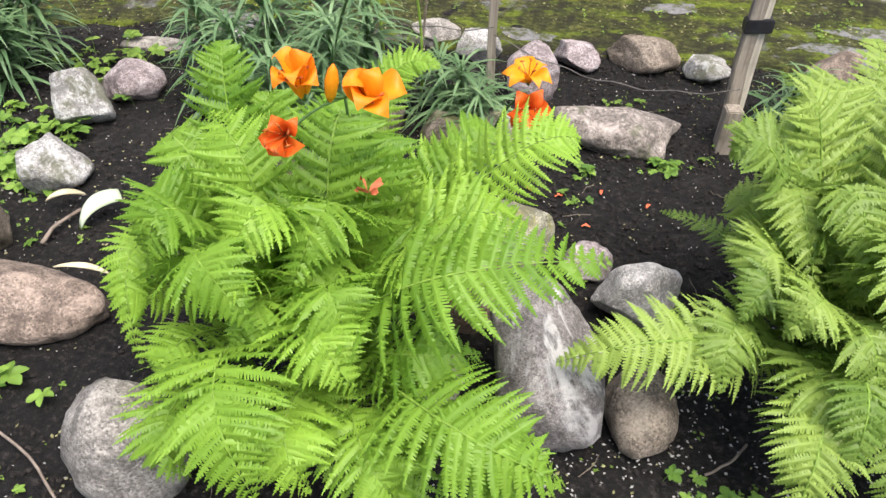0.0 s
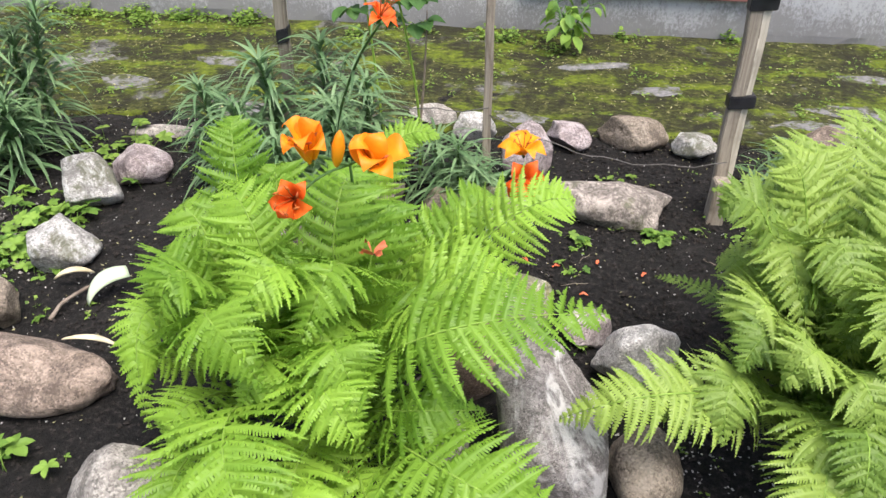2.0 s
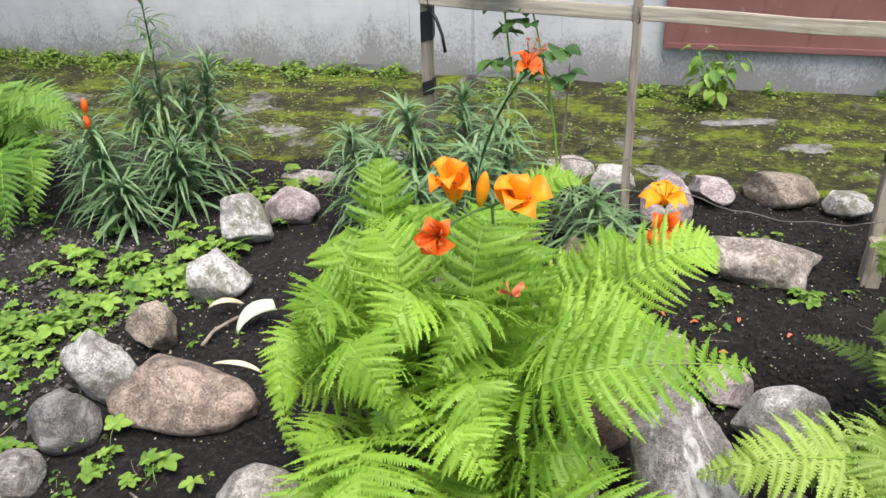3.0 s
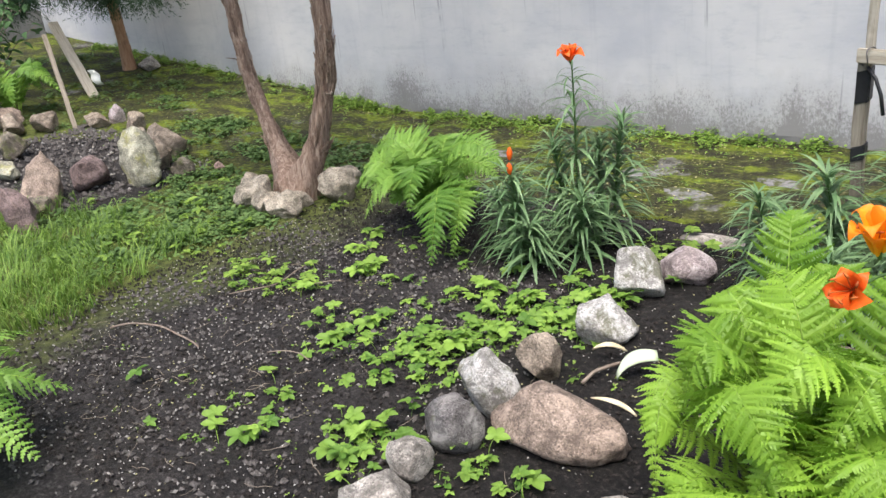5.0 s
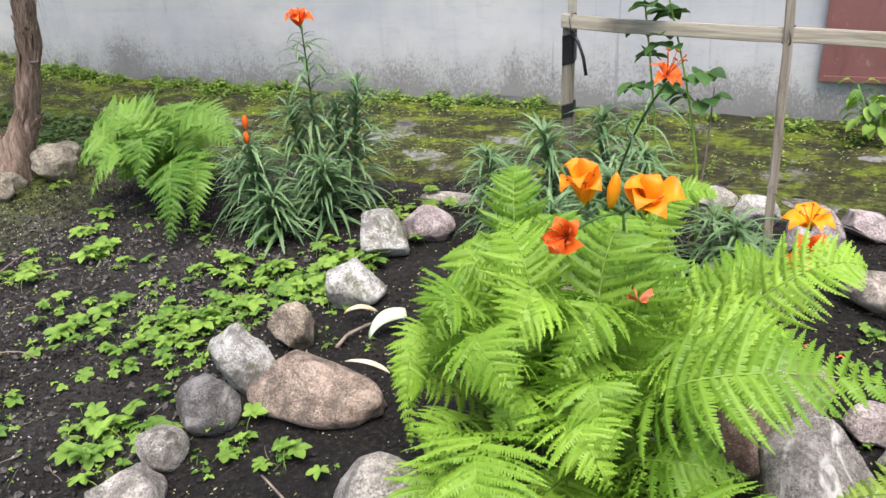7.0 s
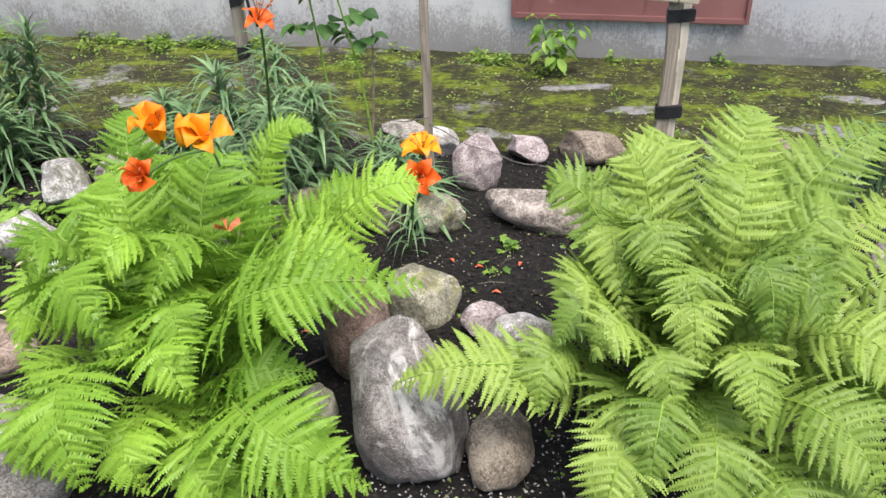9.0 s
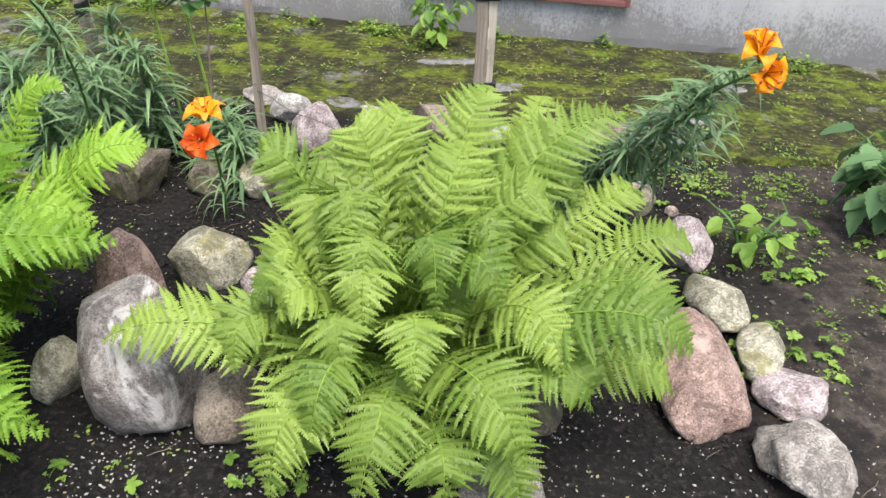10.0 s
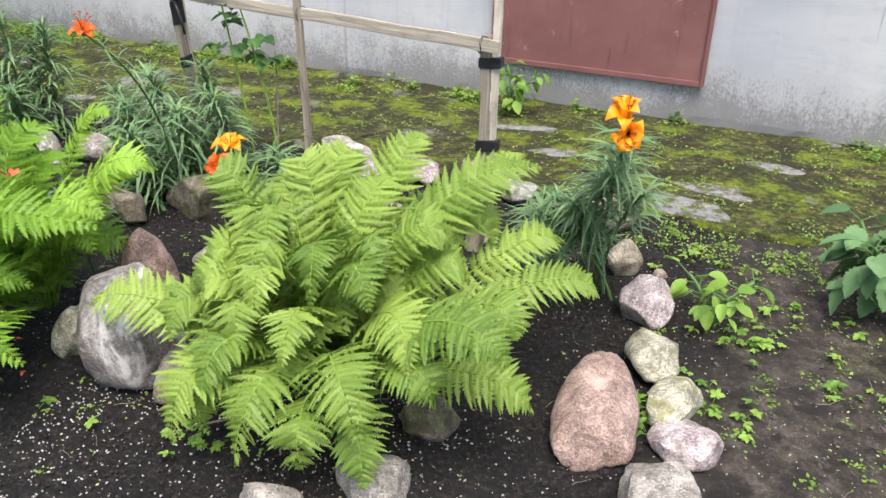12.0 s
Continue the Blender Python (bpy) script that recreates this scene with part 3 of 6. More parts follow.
# x, y, width, depth, height, turn, lean x, lean y, stone, cuts, label
ROCKS = [
    (-0.975, 1.275, 0.405, 0.215, 0.175, 5, 0, 3, RUST_G, 5, "long pinkish granite boulder lying in soil"),
    (-1.23, 1.303, 0.2, 0.14, 0.225, 10, 0, -12, WHITE_G, 3, "upright pale lichen-speckled boulder"),
    (-1.206, 1.112, 0.178, 0.142, 0.177, 30, 0, 10, VEIN_DARK, 4, "dark grey rounded stone in bed edge"),
    (-1.219, 0.949, 0.133, 0.106, 0.14, 0, 0, 0, GREY_G, 3, "small grey rounded stone in bed edge"),
    (-1.197, 1.53, 0.159, 0.127, 0.171, 20, 0, 8, BROWN_G, 4, "brown granite stone beside weeds"),
    (-1.163, 1.838, 0.212, 0.169, 0.168, 20, 0, 0, WHITE_G, 4, "white lichened stone in bed edge"),
    (-1.234, 2.192, 0.226, 0.181, 0.214, -20, 0, 10, WHITE_G, 5, "tall white stone with grey stains"),
    (-1.136, 2.393, 0.214, 0.171, 0.153, 10, 0, 0, MAUVE_G, 4, "rounded mauve pink stone in bed edge"),
    (-1.188, 0.80, 0.2, 0.16, 0.11, 0, 0, 0, GREY_G, 3, "grey stone half sunk in soil"),
    (-0.532, 0.862, 0.235, 0.19, 0.283, 0, 0, 0, GREY_G, 1, "large round grey granite boulder under fern"),
    (0.092, 1.40, 0.165, 0.18, 0.35, 0, 8, 4, PINK_G, 1, "tall smooth pink boulder leaning on veined rock"),
    (0.195, 1.64, 0.26, 0.17, 0.20, 20, 0, 8, LICHEN_G, 9, "squarish lichened grey stone"),
    (0.047, 1.112, 0.114, 0.129, 0.199, 0, 0, 6, LICHEN_G, 3, "small yellow-lichened upright stone"),
    (0.275, 1.125, 0.268, 0.31, 0.375, 20, -4, -8, VEIN_G, 6, "big grey rock with white quartz veins"),
    (0.487, 1.09, 0.148, 0.205, 0.155, 0, 0, -5, BROWN_G, 0, "smooth brown egg-shaped cobble"),
    (0.515, 1.41, 0.22, 0.17, 0.24, 4, 24, -6, CHALK_G, 9, "whitish angular stone among ferns"),
    (0.40, 1.58, 0.13, 0.10, 0.12, 20, 0, 0, MAUVE_G, 7, "small pinkish grey stone"),
    (0.575, 2.29, 0.45, 0.25, 0.15, -4, 0, 4, SPECK_G, 8, "broad flat speckled granite boulder"),
    (0.43, 2.83, 0.20, 0.16, 0.135, 0, 0, 0, MAUVE_G, 8, "squared brownish stone at pavement edge"),
    (0.695, 2.88, 0.26, 0.19, 0.145, -8, 0, 4, BROWN_G, 2, "rounded tan boulder at pavement edge"),
    (0.93, 2.78, 0.23, 0.16, 0.125, 15, 0, 0, WHITE_G, 8, "pale grey stone beside stake"),
    (1.345, 2.72, 0.35, 0.22, 0.19, 20, 0, -6, RUST_G, 9, "dark brown split stone at pavement edge"),
    (0.265, 2.57, 0.20, 0.16, 0.22, 0, 0, 0, MAUVE_G, 3, "upright mauve stone behind lily"),
    (0.175, 2.211, 0.192, 0.153, 0.135, 0, 0, 4, LICHEN_G, 6, "pale angular stone under lily leaves"),
    (-0.009, 2.192, 0.193, 0.154, 0.144, 0, 0, 0, DARK_G, 4, "dark mossy stone under lily leaves"),
    (0.055, 2.85, 0.20, 0.15, 0.14, 0, 0, 0, WHITE_G, 8, "whitish stone at pavement edge"),
    (-0.12, 3.02, 0.2, 0.14, 0.08, 0, 0, 0, GREY_G, 5, "flat grey stone at pavement edge"),
    (-0.861, 2.705, 0.165, 0.132, 0.153, 0, 0, 10, WHITE_G, 4, "white pointed stone behind fern"),
    (-0.265, 2.118, 0.32, 0.25, 0.22, 10, 0, 0, DARK_G, 8, "large dark mossy stone in bed"),
    (-0.49, 1.90, 0.27, 0.19, 0.20, 0, 0, 0, DARK_G, 8, "dark brownish stone under lily tuft"),
    (0.787, 0.68, 0.114, 0.091, 0.07, 0, 0, 0, BROWN_G, 2, "small tan stone half sunk in soil"),
    (0.976, 0.785, 0.19, 0.15, 0.085, 0, 0, 0, GREY_G, 2, "grey stone half sunk in soil"),
    (1.168, 0.954, 0.206, 0.164, 0.10, 0, 0, 0, GREY_G, 2, "rounded grey cobble under fern fronds"),
    (1.18, 1.23, 0.18, 0.14, 0.11, 0, 0, 0, DARK_G, 2, "greenish stone under fern fronds"),
    (1.477, 2.342, 0.145, 0.116, 0.165, 0, 0, 10, CREAM_G, 9, "pointed buff stone in bed edge"),
    (1.623, 2.05, 0.175, 0.2, 0.193, 0, 0, -10, MAUVE_G, 9, "mauve angular stone in bed edge"),
    (1.695, 1.78, 0.16, 0.25, 0.13, 10, 0, -8, LICHEN_G, 4, "pale greenish white stone in bed edge"),
    (1.792, 1.57, 0.14, 0.22, 0.105, -12, 0, 8, LICHEN_G, 2, "yellowish lichened stone in bed edge"),
    (1.845, 1.43, 0.19, 0.18, 0.085, 12, 0, 0, MAUVE_G, 5, "mauve grey block in bed edge"),
    (1.815, 1.19, 0.195, 0.25, 0.12, 0, 0, 0, GREY_G, 2, "striped grey cobble in bed edge"),
    (1.596, 1.43, 0.205, 0.46, 0.16, 8, 6, 4, PINK_G, 1, "large rosy granite boulder lying in bed edge"),
]
ROCKS += [
    (-1.19, 2.74, 0.36, 0.09, 0.05, 4, 0, 0, GREY_G, 8, "flat pale grey slab lying at pavement edge"),
    (-4.61, 2.65, 0.09, 0.07, 0.06, 0, 0, 0, PINK_G, 2, "small pink pebble among creeping weeds"),
    (1.62, 2.36, 0.05, 0.04, 0.04, 0, 0, 0, TAN_G, 2, "small buff pebble beside edging stones"),
]
FAR_ROCKS = [
    (-3.87, 2.37, 0.26, 0.19, 0.15, CREAM_G), (-3.62, 2.24, 0.28, 0.20, 0.19, CREAM_G), (-3.47, 2.18, 0.17, 0.15, 0.17, CREAM_G),
    (-3.33, 2.19, 0.25, 0.18, 0.17, CREAM_G), (-3.36, 2.34, 0.16, 0.14, 0.11, CREAM_G), (-3.21, 2.49, 0.25, 0.19, 0.22, CREAM_G),
    (-3.37, 2.68, 0.22, 0.17, 0.16, CREAM_G), (-3.50, 2.26, 0.15, 0.13, 0.12, CREAM_G),
    (-4.95, 1.63, 0.40, 0.30, 0.34, RUST_G),
    (-4.96, 1.92, 0.38, 0.27, 0.28, VIOLET_G),
    (-4.83, 2.19, 0.38, 0.28, 0.38, LICHEN_G),
    (-4.97, 2.40, 0.28, 0.20, 0.28, BROWN_G),
    (-4.58, 1.32, 0.33, 0.23, 0.32, VIOLET_G),
    (-4.43, 1.03, 0.243, 0.195, 0.238, GREY_G),
    (-6.02, 1.89, 0.25, 0.18, 0.26, DARK_G),
    (-5.62, 1.64, 0.255, 0.203, 0.173, LICHEN_G),
    (-6.60, 1.89, 0.289, 0.232, 0.173, BROWN_G),
    (-6.64, 2.14, 0.274, 0.220, 0.182, BROWN_G),
    (-6.55, 2.38, 0.334, 0.267, 0.190, BROWN_G),
    (-6.32, 2.67, 0.245, 0.195, 0.136, BROWN_G),
    (-6.25, 2.81, 0.163, 0.130, 0.183, MAUVE_G),
    (-5.86, 2.76, 0.213, 0.170, 0.194, BROWN_G),
    (-5.67, 2.69, 0.171, 0.137, 0.109, BROWN_G),
    (-5.43, 1.39, 0.240, 0.192, 0.140, GREY_G),
    (-5.12, 1.45, 0.216, 0.172, 0.138, DARK_G),
    (-5.75, 1.47, 0.25, 0.19, 0.2, BROWN_G),
    (-6.3, 1.68, 0.26, 0.2, 0.2, RUST_G),
    (-6.85, 2.2, 0.3, 0.22, 0.2, RUST_G),
    (-5.2, 2.62, 0.28, 0.2, 0.27, BROWN_G),
    (-4.70, 2.44, 0.18, 0.15, 0.17, DARK_G),
    (-4.75, 1.5, 0.2, 0.17, 0.16, DARK_G),
    (-7.86, 4.08, 0.302, 0.241, 0.176, GREY_G),
]
for i, (x, y, w, d, h, turn, lx, ly, stone, cuts, label) in enumerate(ROCKS):
    ob = put("rock", rock_mesh(w, d, h, stone, 100 + i, cuts), None, pose(x, y, h * 0.38 + ground_z(x, y) * 0.5, lx, ly, turn))
    tagged(ob, label, "rock", "stones edging the beds")
for i, (x, y, w, d, h, stone) in enumerate(FAR_ROCKS):
    ob = put("rock", rock_mesh(w, d, h, stone, 300 + i, 9, 0.09, 4), None, pose(x, y, h * 0.38 + ground_z(x, y), 0, 0, (i * 47) % 60 - 30))
    tagged(ob, "weathered stone round the tree foot" if i < 8 else "weathered fieldstone ringing a neighbouring bed", "rock", "stones at the tree" if i < 8 else "stones ringing the far bed")


# ---- ferns ----
def frond_data(a, c, b, half, pairs, lobes, rnd, droop=0.25, twist=0.0, bare=0.09):
    """Blades of a fern frond along the curve a-c-b: each pinna is a toothed strip folded along its midrib."""
    a, c, b = (np.array(p, float) for p in (a, c, b))
    up = np.array((0, 0, 1.0))
    V, F = [], []
    span = 0.62 * (np.linalg.norm(c - a) + np.linalg.norm(b - c)) + 0.38 * np.linalg.norm(b - a)
    pairs = max(9, int(span * (1 - bare) / (0.0290 * (half / 0.13) ** 0.5 * 21 / pairs)))
    gap = span * (1 - bare) / pairs
    base = 0
    for i in range(pairs):
        f = (i + 0.5) / pairs
        s = bare + (1 - bare) * (1 - (1 - f) ** 1.2)
        near = gap * 1.2 * (1 - f) ** 0.2
        p = a * (1 - s) ** 2 + c * 2 * s * (1 - s) + b * s * s
        t = 2 * (1 - s) * (c - a) + 2 * s * (b - c)
        t /= np.linalg.norm(t)
        side = np.cross(t, up)
        side /= max(np.linalg.norm(side), 1e-6)
        nor = np.cross(side, t)
        # the blade turns its upper face to the open side
        tw = twist + math.radians(34) * side[1]
        side, nor = side * math.cos(tw) + nor * math.sin(tw), nor * math.cos(tw) - side * math.sin(tw)
        prof = min(1.0, 0.45 + f / 0.40) if f < 0.22 else 1.0
        prof *= max(0.0, 1 - max(0.0, (f - 0.32) / 0.68) ** 1.4) * 0.95 + 0.05
        for sg in (-1, 1):
            L = half * prof * rnd.uniform(0.9, 1.06)
            ang = math.radians(7 + 24 * f + rnd.uniform(-5, 5))
            d = side * sg * math.cos(ang) + t * math.sin(ang)
            lift = rnd.uniform(-0.14, 0.26)
            roll = rnd.uniform(-0.55, 0.55)
            curl = rnd.uniform(0.04, 0.24)
            n = max(4, int(lobes * (L / 0.13) ** 0.9))
            r = np.linspace(0, 1, n + 1)
            mid = p + np.outer(r * L, d) + np.outer(L * (lift * r - droop * r ** 2), nor) + np.outer(L * curl * r ** 2, t)
            width = near * 0.47 * (1 - 0.96 * r ** 1.8) * (0.80 + 0.20 * min(1, prof * 2)) * rnd.uniform(0.88, 1.1)
            e = np.cross(nor, d)
            e /= np.linalg.norm(e)
            n2 = np.cross(d, e)
            blk = [mid]
            for s2 in (-1, 1):
                edge = e * s2 * (1 - 0.12 * s2 * roll) - n2 * (0.22 - s2 * roll)
                m = mid + np.outer(width * 0.22, edge) + np.outer(width * 0.08, d)
                w2 = 0.5 * (width[1:] + width[:-1]) * np.array([rnd.uniform(0.84, 1.14) for _ in range(n)])
                dip = np.array([rnd.uniform(-0.2, 0.5) for _ in range(n)])
                out = np.outer(w2, edge) - np.outer(w2 * dip, n2) + np.outer(w2 * 0.30, d)
                blk += [m, 0.86 * mid[:-1] + 0.14 * mid[1:] + out * 0.93, 0.34 * mid[:-1] + 0.66 * mid[1:] + out]
            V.append(np.concatenate(blk))
            k = n + 1
            one = k + 2 * n
            for sd in (0, 1):
                mA = base + k + sd * one
                tA, tB = mA + k, mA + k + n
                for q in range(n):
                    f1 = (base + q, mA + q, mA + q + 1, base + q + 1)
                    f2 = (mA + q, tA + q, tB + q, mA + q + 1)
                    F.append(f1 if sd == 0 else f1[::-1])
                    F.append(f2 if sd == 0 else f2[::-1])
            base += k + 2 * one
    return np.concatenate(V), F


def add_frond(plant, origin, spec, material, rnd, pairs, lobes):
    a, mid, tip, half, twist, droop = spec
    o = Vector(origin)
    a, mid, tip = Vector(a) - o, Vector(mid) - o, Vector(tip) - o
    ctrl = mid * 2 - (a + tip) * 0.5
    v, f = frond_data(a, ctrl, tip, half, pairs, lobes, rnd, droop, math.radians(twist))
    fr = put("frond", mesh_of("frond", v, f, material, False), plant)
    pts = bezier(a, ctrl, tip, 14)
    tv, tf = tube(pts, [0.0034 * (1 - 0.8 * i / 14) for i in range(15)], 5)
    put("stalk", mesh_of("stalk", tv, tf, FERN_STALK), fr)


def fern(origin, specs, material, label, seed, pairs=21, lobes=24):
    rnd = random.Random(seed)
    plant = empty("fern", pose(*origin), label, "fern", "ferns")
    for s in specs:
        add_frond(plant, origin, s, material, rnd, pairs, lobes)
    return plant


def radial_fern(origin, count, reach, height, half, material, label, seed, pairs=20, lobes=9, start=0.0, sweep=360.0):
    rnd = random.Random(seed)
    o = Vector(origin)
    specs = []
    for i in range(count):
        u = math.radians(start + sweep * (i + rnd.uniform(-0.3, 0.3)) / count)
        R, H = reach * rnd.uniform(0.7, 1.1), height * rnd.uniform(0.75, 1.15)
        d = Vector((math.cos(u), math.sin(u), 0))
        specs.append((o + d * 0.03, o + d * R * 0.45 + Vector((0, 0, H)), o + d * R + Vector((0, 0, H * rnd.uniform(0.35, 0.85))), half * rnd.uniform(0.8, 1.1), rnd.uniform(-15, 15), 0.25))
    return fern(origin, specs, material, label, seed, pairs, lobes)


C1 = (-0.17, 1.22, 0.05)
C1L = (-0.33, 1.24, 0.05)
FERN1 = [
    (C1, (-0.006, 0.923, 0.51), (0.34, 1.01, 0.53), 0.155, 0, 0.2),
    (C1, (0.058, 0.771, 0.38), (0.285, 0.757, 0.25), 0.14, 0, 0.2),
    (C1L, (-0.305, 0.816, 0.40), (-0.215, 0.66, 0.27), 0.15, 0, 0.2),
    (C1L, (-0.37, 0.97, 0.51), (-0.252, 0.881, 0.43), 0.12, -12, 0.3),
    (C1L, (-0.518, 1.10, 0.42), (-0.503, 0.93, 0.26), 0.075, 10, 0.4),
    (C1L, (-0.394, 1.30, 0.52), (-0.425, 1.40, 0.70), 0.11, 0, 0.15),
    (C1L, (-0.305, 1.129, 0.52), (-0.417, 1.26, 0.62), 0.12, 0, 0.2),
    (C1, (-0.181, 1.187, 0.54), (-0.145, 1.37, 0.62), 0.125, 0, 0.2),
    (C1, (0.098, 1.22, 0.52), (0.29, 1.26, 0.615), 0.125, 0, 0.2),
    (C1, (-0.13, 1.40, 0.55), (0.008, 1.43, 0.66), 0.075, 0, 0.2),
    (C1, (-0.164, 1.081, 0.45), (-0.184, 0.914, 0.36), 0.11, 0, 0.25),
    (C1, (-0.186, 0.963, 0.25), (-0.093, 0.772, 0.12), 0.11, 0, 0.25),
    (C1, (-0.027, 0.833, 0.22), (-0.007, 0.70, 0.12), 0.12, 0, 0.25),
    (C1L, (-0.266, 0.999, 0.40), (-0.316, 0.90, 0.33), 0.10, 0, 0.25),
    (C1L, (-0.394, 0.949, 0.33), (-0.448, 0.87, 0.27), 0.09, 0, 0.3),
    (C1, (0.02, 1.10, 0.42), (0.13, 1.13, 0.46), 0.11, 0, 0.25),
    (C1, (-0.05, 1.30, 0.42), (0.1, 1.42, 0.48), 0.10, 0, 0.25),
    (C1L, (-0.425, 1.22, 0.42), (-0.479, 1.24, 0.46), 0.08, 0, 0.3),
    (C1, (-0.167, 0.922, 0.42), (-0.076, 0.834, 0.34), 0.115, 0, 0.25),
    (C1L, (-0.288, 0.986, 0.47), (-0.376, 0.932, 0.44), 0.11, 0, 0.25),
    (C1L, (-0.449, 1.125, 0.46), (-0.547, 1.204, 0.46), 0.1, 0, 0.25),
    (C1L, (-0.453, 1.250, 0.48), (-0.568, 1.362, 0.48), 0.1, 0, 0.25),
    (C1L, (-0.334, 1.345, 0.50), (-0.358, 1.449, 0.56), 0.1, 0, 0.25),
    (C1, (-0.109, 1.209, 0.50), (-0.084, 1.357, 0.54), 0.11, 0, 0.25),
    (C1, (0.008, 1.149, 0.46), (0.201, 1.159, 0.47), 0.12, 0, 0.25),
    (C1, (-0.028, 0.913, 0.36), (0.132, 0.950, 0.34), 0.11, 0, 0.25),
    (C1, (-0.194, 0.817, 0.30), (-0.143, 0.731, 0.20), 0.11, 0, 0.25),
    (C1, (-0.072, 0.797, 0.28), (0.015, 0.724, 0.20), 0.11, 0, 0.25),
    (C1, (0.124, 0.767, 0.30), (0.218, 0.734, 0.20), 0.11, 0, 0.25),
    (C1L, (-0.39, 0.819, 0.30), (-0.359, 0.742, 0.20), 0.1, 0, 0.25),
    (C1L, (-0.499, 1.034, 0.36), (-0.533, 0.998, 0.30), 0.08, 0, 0.25),
    (C1, (-0.1, 1.066, 0.42), (0.02, 1.032, 0.42), 0.11, 0, 0.25),
    (C1, (-0.202, 1.111, 0.47), (-0.282, 1.080, 0.46), 0.1, 0, 0.25),
    (C1, (0.037, 1.316, 0.48), (0.148, 1.453, 0.50), 0.1, 0, 0.25),
]
C2 = (0.86, 1.28, 0.05)
FERN2 = [
    (C2, (0.54, 1.02, 0.35), (0.275, 0.99, 0.29), 0.11, 0, 0.3),
    (C2, (0.749, 0.917, 0.30), (0.70, 0.785, 0.12), 0.115, 0, 0.22),
    (C2, (0.90, 0.926, 0.30), (0.868, 0.80, 0.10), 0.12, 0, 0.22),
    (C2, (1.048, 0.967, 0.36), (1.185, 0.85, 0.24), 0.125, 0, 0.22),
    (C2, (1.10, 0.965, 0.22), (1.183, 0.86, 0.10), 0.10, 0, 0.22),
    (C2, (1.25, 1.06, 0.46), (1.467, 1.00, 0.44), 0.12, 0, 0.3),
    (C2, (1.30, 1.15, 0.28), (1.488, 1.17, 0.20), 0.10, 0, 0.3),
    (C2, (1.343, 1.45, 0.37), (1.546, 1.55, 0.335), 0.09, 0, 0.25),
    (C2, (1.10, 1.43, 0.55), (1.335, 1.62, 0.65), 0.13, 0, 0.2),
    (C2, (0.95, 1.42, 0.56), (1.01, 1.57, 0.71), 0.12, 0, 0.2),
    (C2, (0.67, 1.225, 0.58), (0.56, 1.22, 0.62), 0.10, 0, 0.2),
    (C2, (0.85, 1.10, 0.54), (0.835, 0.99, 0.46), 0.11, 10, 0.25),
    (C2, (0.94, 1.11, 0.56), (0.985, 0.99, 0.46), 0.10, -10, 0.25),
    (C2, (0.761, 1.206, 0.50), (0.66, 1.14, 0.44), 0.11, 0, 0.3),
    (C2, (1.12, 1.30, 0.44), (1.24, 1.36, 0.41), 0.10, 0, 0.3),
    (C2, (0.78, 1.35, 0.56), (0.72, 1.38, 0.64), 0.10, 0, 0.2),
    (C2, (0.74, 1.45, 0.22), (0.57, 1.63, 0.20), 0.055, 0, 0.2),
    (C2, (1.0, 1.2, 0.52), (1.08, 1.12, 0.52), 0.10, 0, 0.3),
    (C2, (0.70, 1.12, 0.42), (0.60, 1.03, 0.40), 0.09, 0, 0.3),
    (C2, (1.02, 1.40, 0.40), (1.12, 1.60, 0.42), 0.10, 0, 0.3),
    (C2, (0.746, 1.305, 0.52), (0.61, 1.45, 0.56), 0.1, 0, 0.25),
    (C2, (0.829, 1.397, 0.54), (0.761, 1.630, 0.60), 0.1, 0, 0.25),
    (C2, (1.001, 1.135, 0.50), (1.102, 1.057, 0.45), 0.11, 0, 0.25),
    (C2, (1.114, 1.112, 0.42), (1.236, 0.980, 0.36), 0.11, 0, 0.25),
    (C2, (0.928, 1.048, 0.42), (0.963, 0.889, 0.36), 0.11, 0, 0.25),
    (C2, (0.744, 1.049, 0.44), (0.663, 0.990, 0.40), 0.1, 0, 0.25),
    (C2, (0.806, 0.963, 0.36), (0.778, 0.821, 0.25), 0.1, 0, 0.25),
    (C2, (1.009, 0.896, 0.25), (1.029, 0.840, 0.12), 0.11, 0, 0.25),
    (C2, (1.186, 1.040, 0.35), (1.299, 0.991, 0.28), 0.1, 0, 0.25),
    (C2, (1.283, 1.221, 0.42), (1.432, 1.159, 0.40), 0.1, 0, 0.25),
    (C2, (1.264, 1.508, 0.42), (1.393, 1.661, 0.42), 0.09, 0, 0.25),
    (C2, (1.062, 1.291, 0.52), (1.199, 1.352, 0.50), 0.11, 0, 0.25),
    (C2, (0.840, 1.077, 0.50), (0.852, 0.952, 0.42), 0.11, 0, 0.25),
    (C2, (0.954, 1.281, 0.55), (0.974, 1.495, 0.60), 0.11, 0, 0.25),
    (C2, (1.068, 1.791, 0.45), (1.130, 2.077, 0.50), 0.09, 0, 0.25),
    (C2, (0.903, 1.042, 0.30), (0.910, 0.889, 0.20), 0.1, 0, 0.25),
]


def filling(crown, count, reach, height, half, seed):
    """More fronds round a crown, at random."""
    rnd = random.Random(seed)
    o, out = Vector(crown), []
    for i in range(count):
        u = math.radians(360 * (i + rnd.uniform(-0.4, 0.4)) / count)
        R, H = reach * rnd.uniform(0.6, 1.05), height * rnd.uniform(0.7, 1.1)
        d = Vector((math.cos(u), math.sin(u) * 0.85, 0))
        out.append((o + d * 0.02, o + d * R * 0.5 + Vector((0, 0, H)), o + d * R + Vector((0, 0, H * rnd.uniform(0.75, 1.1))), half * rnd.uniform(0.85, 1.15), rnd.uniform(-12, 12), 0.25))
    return out


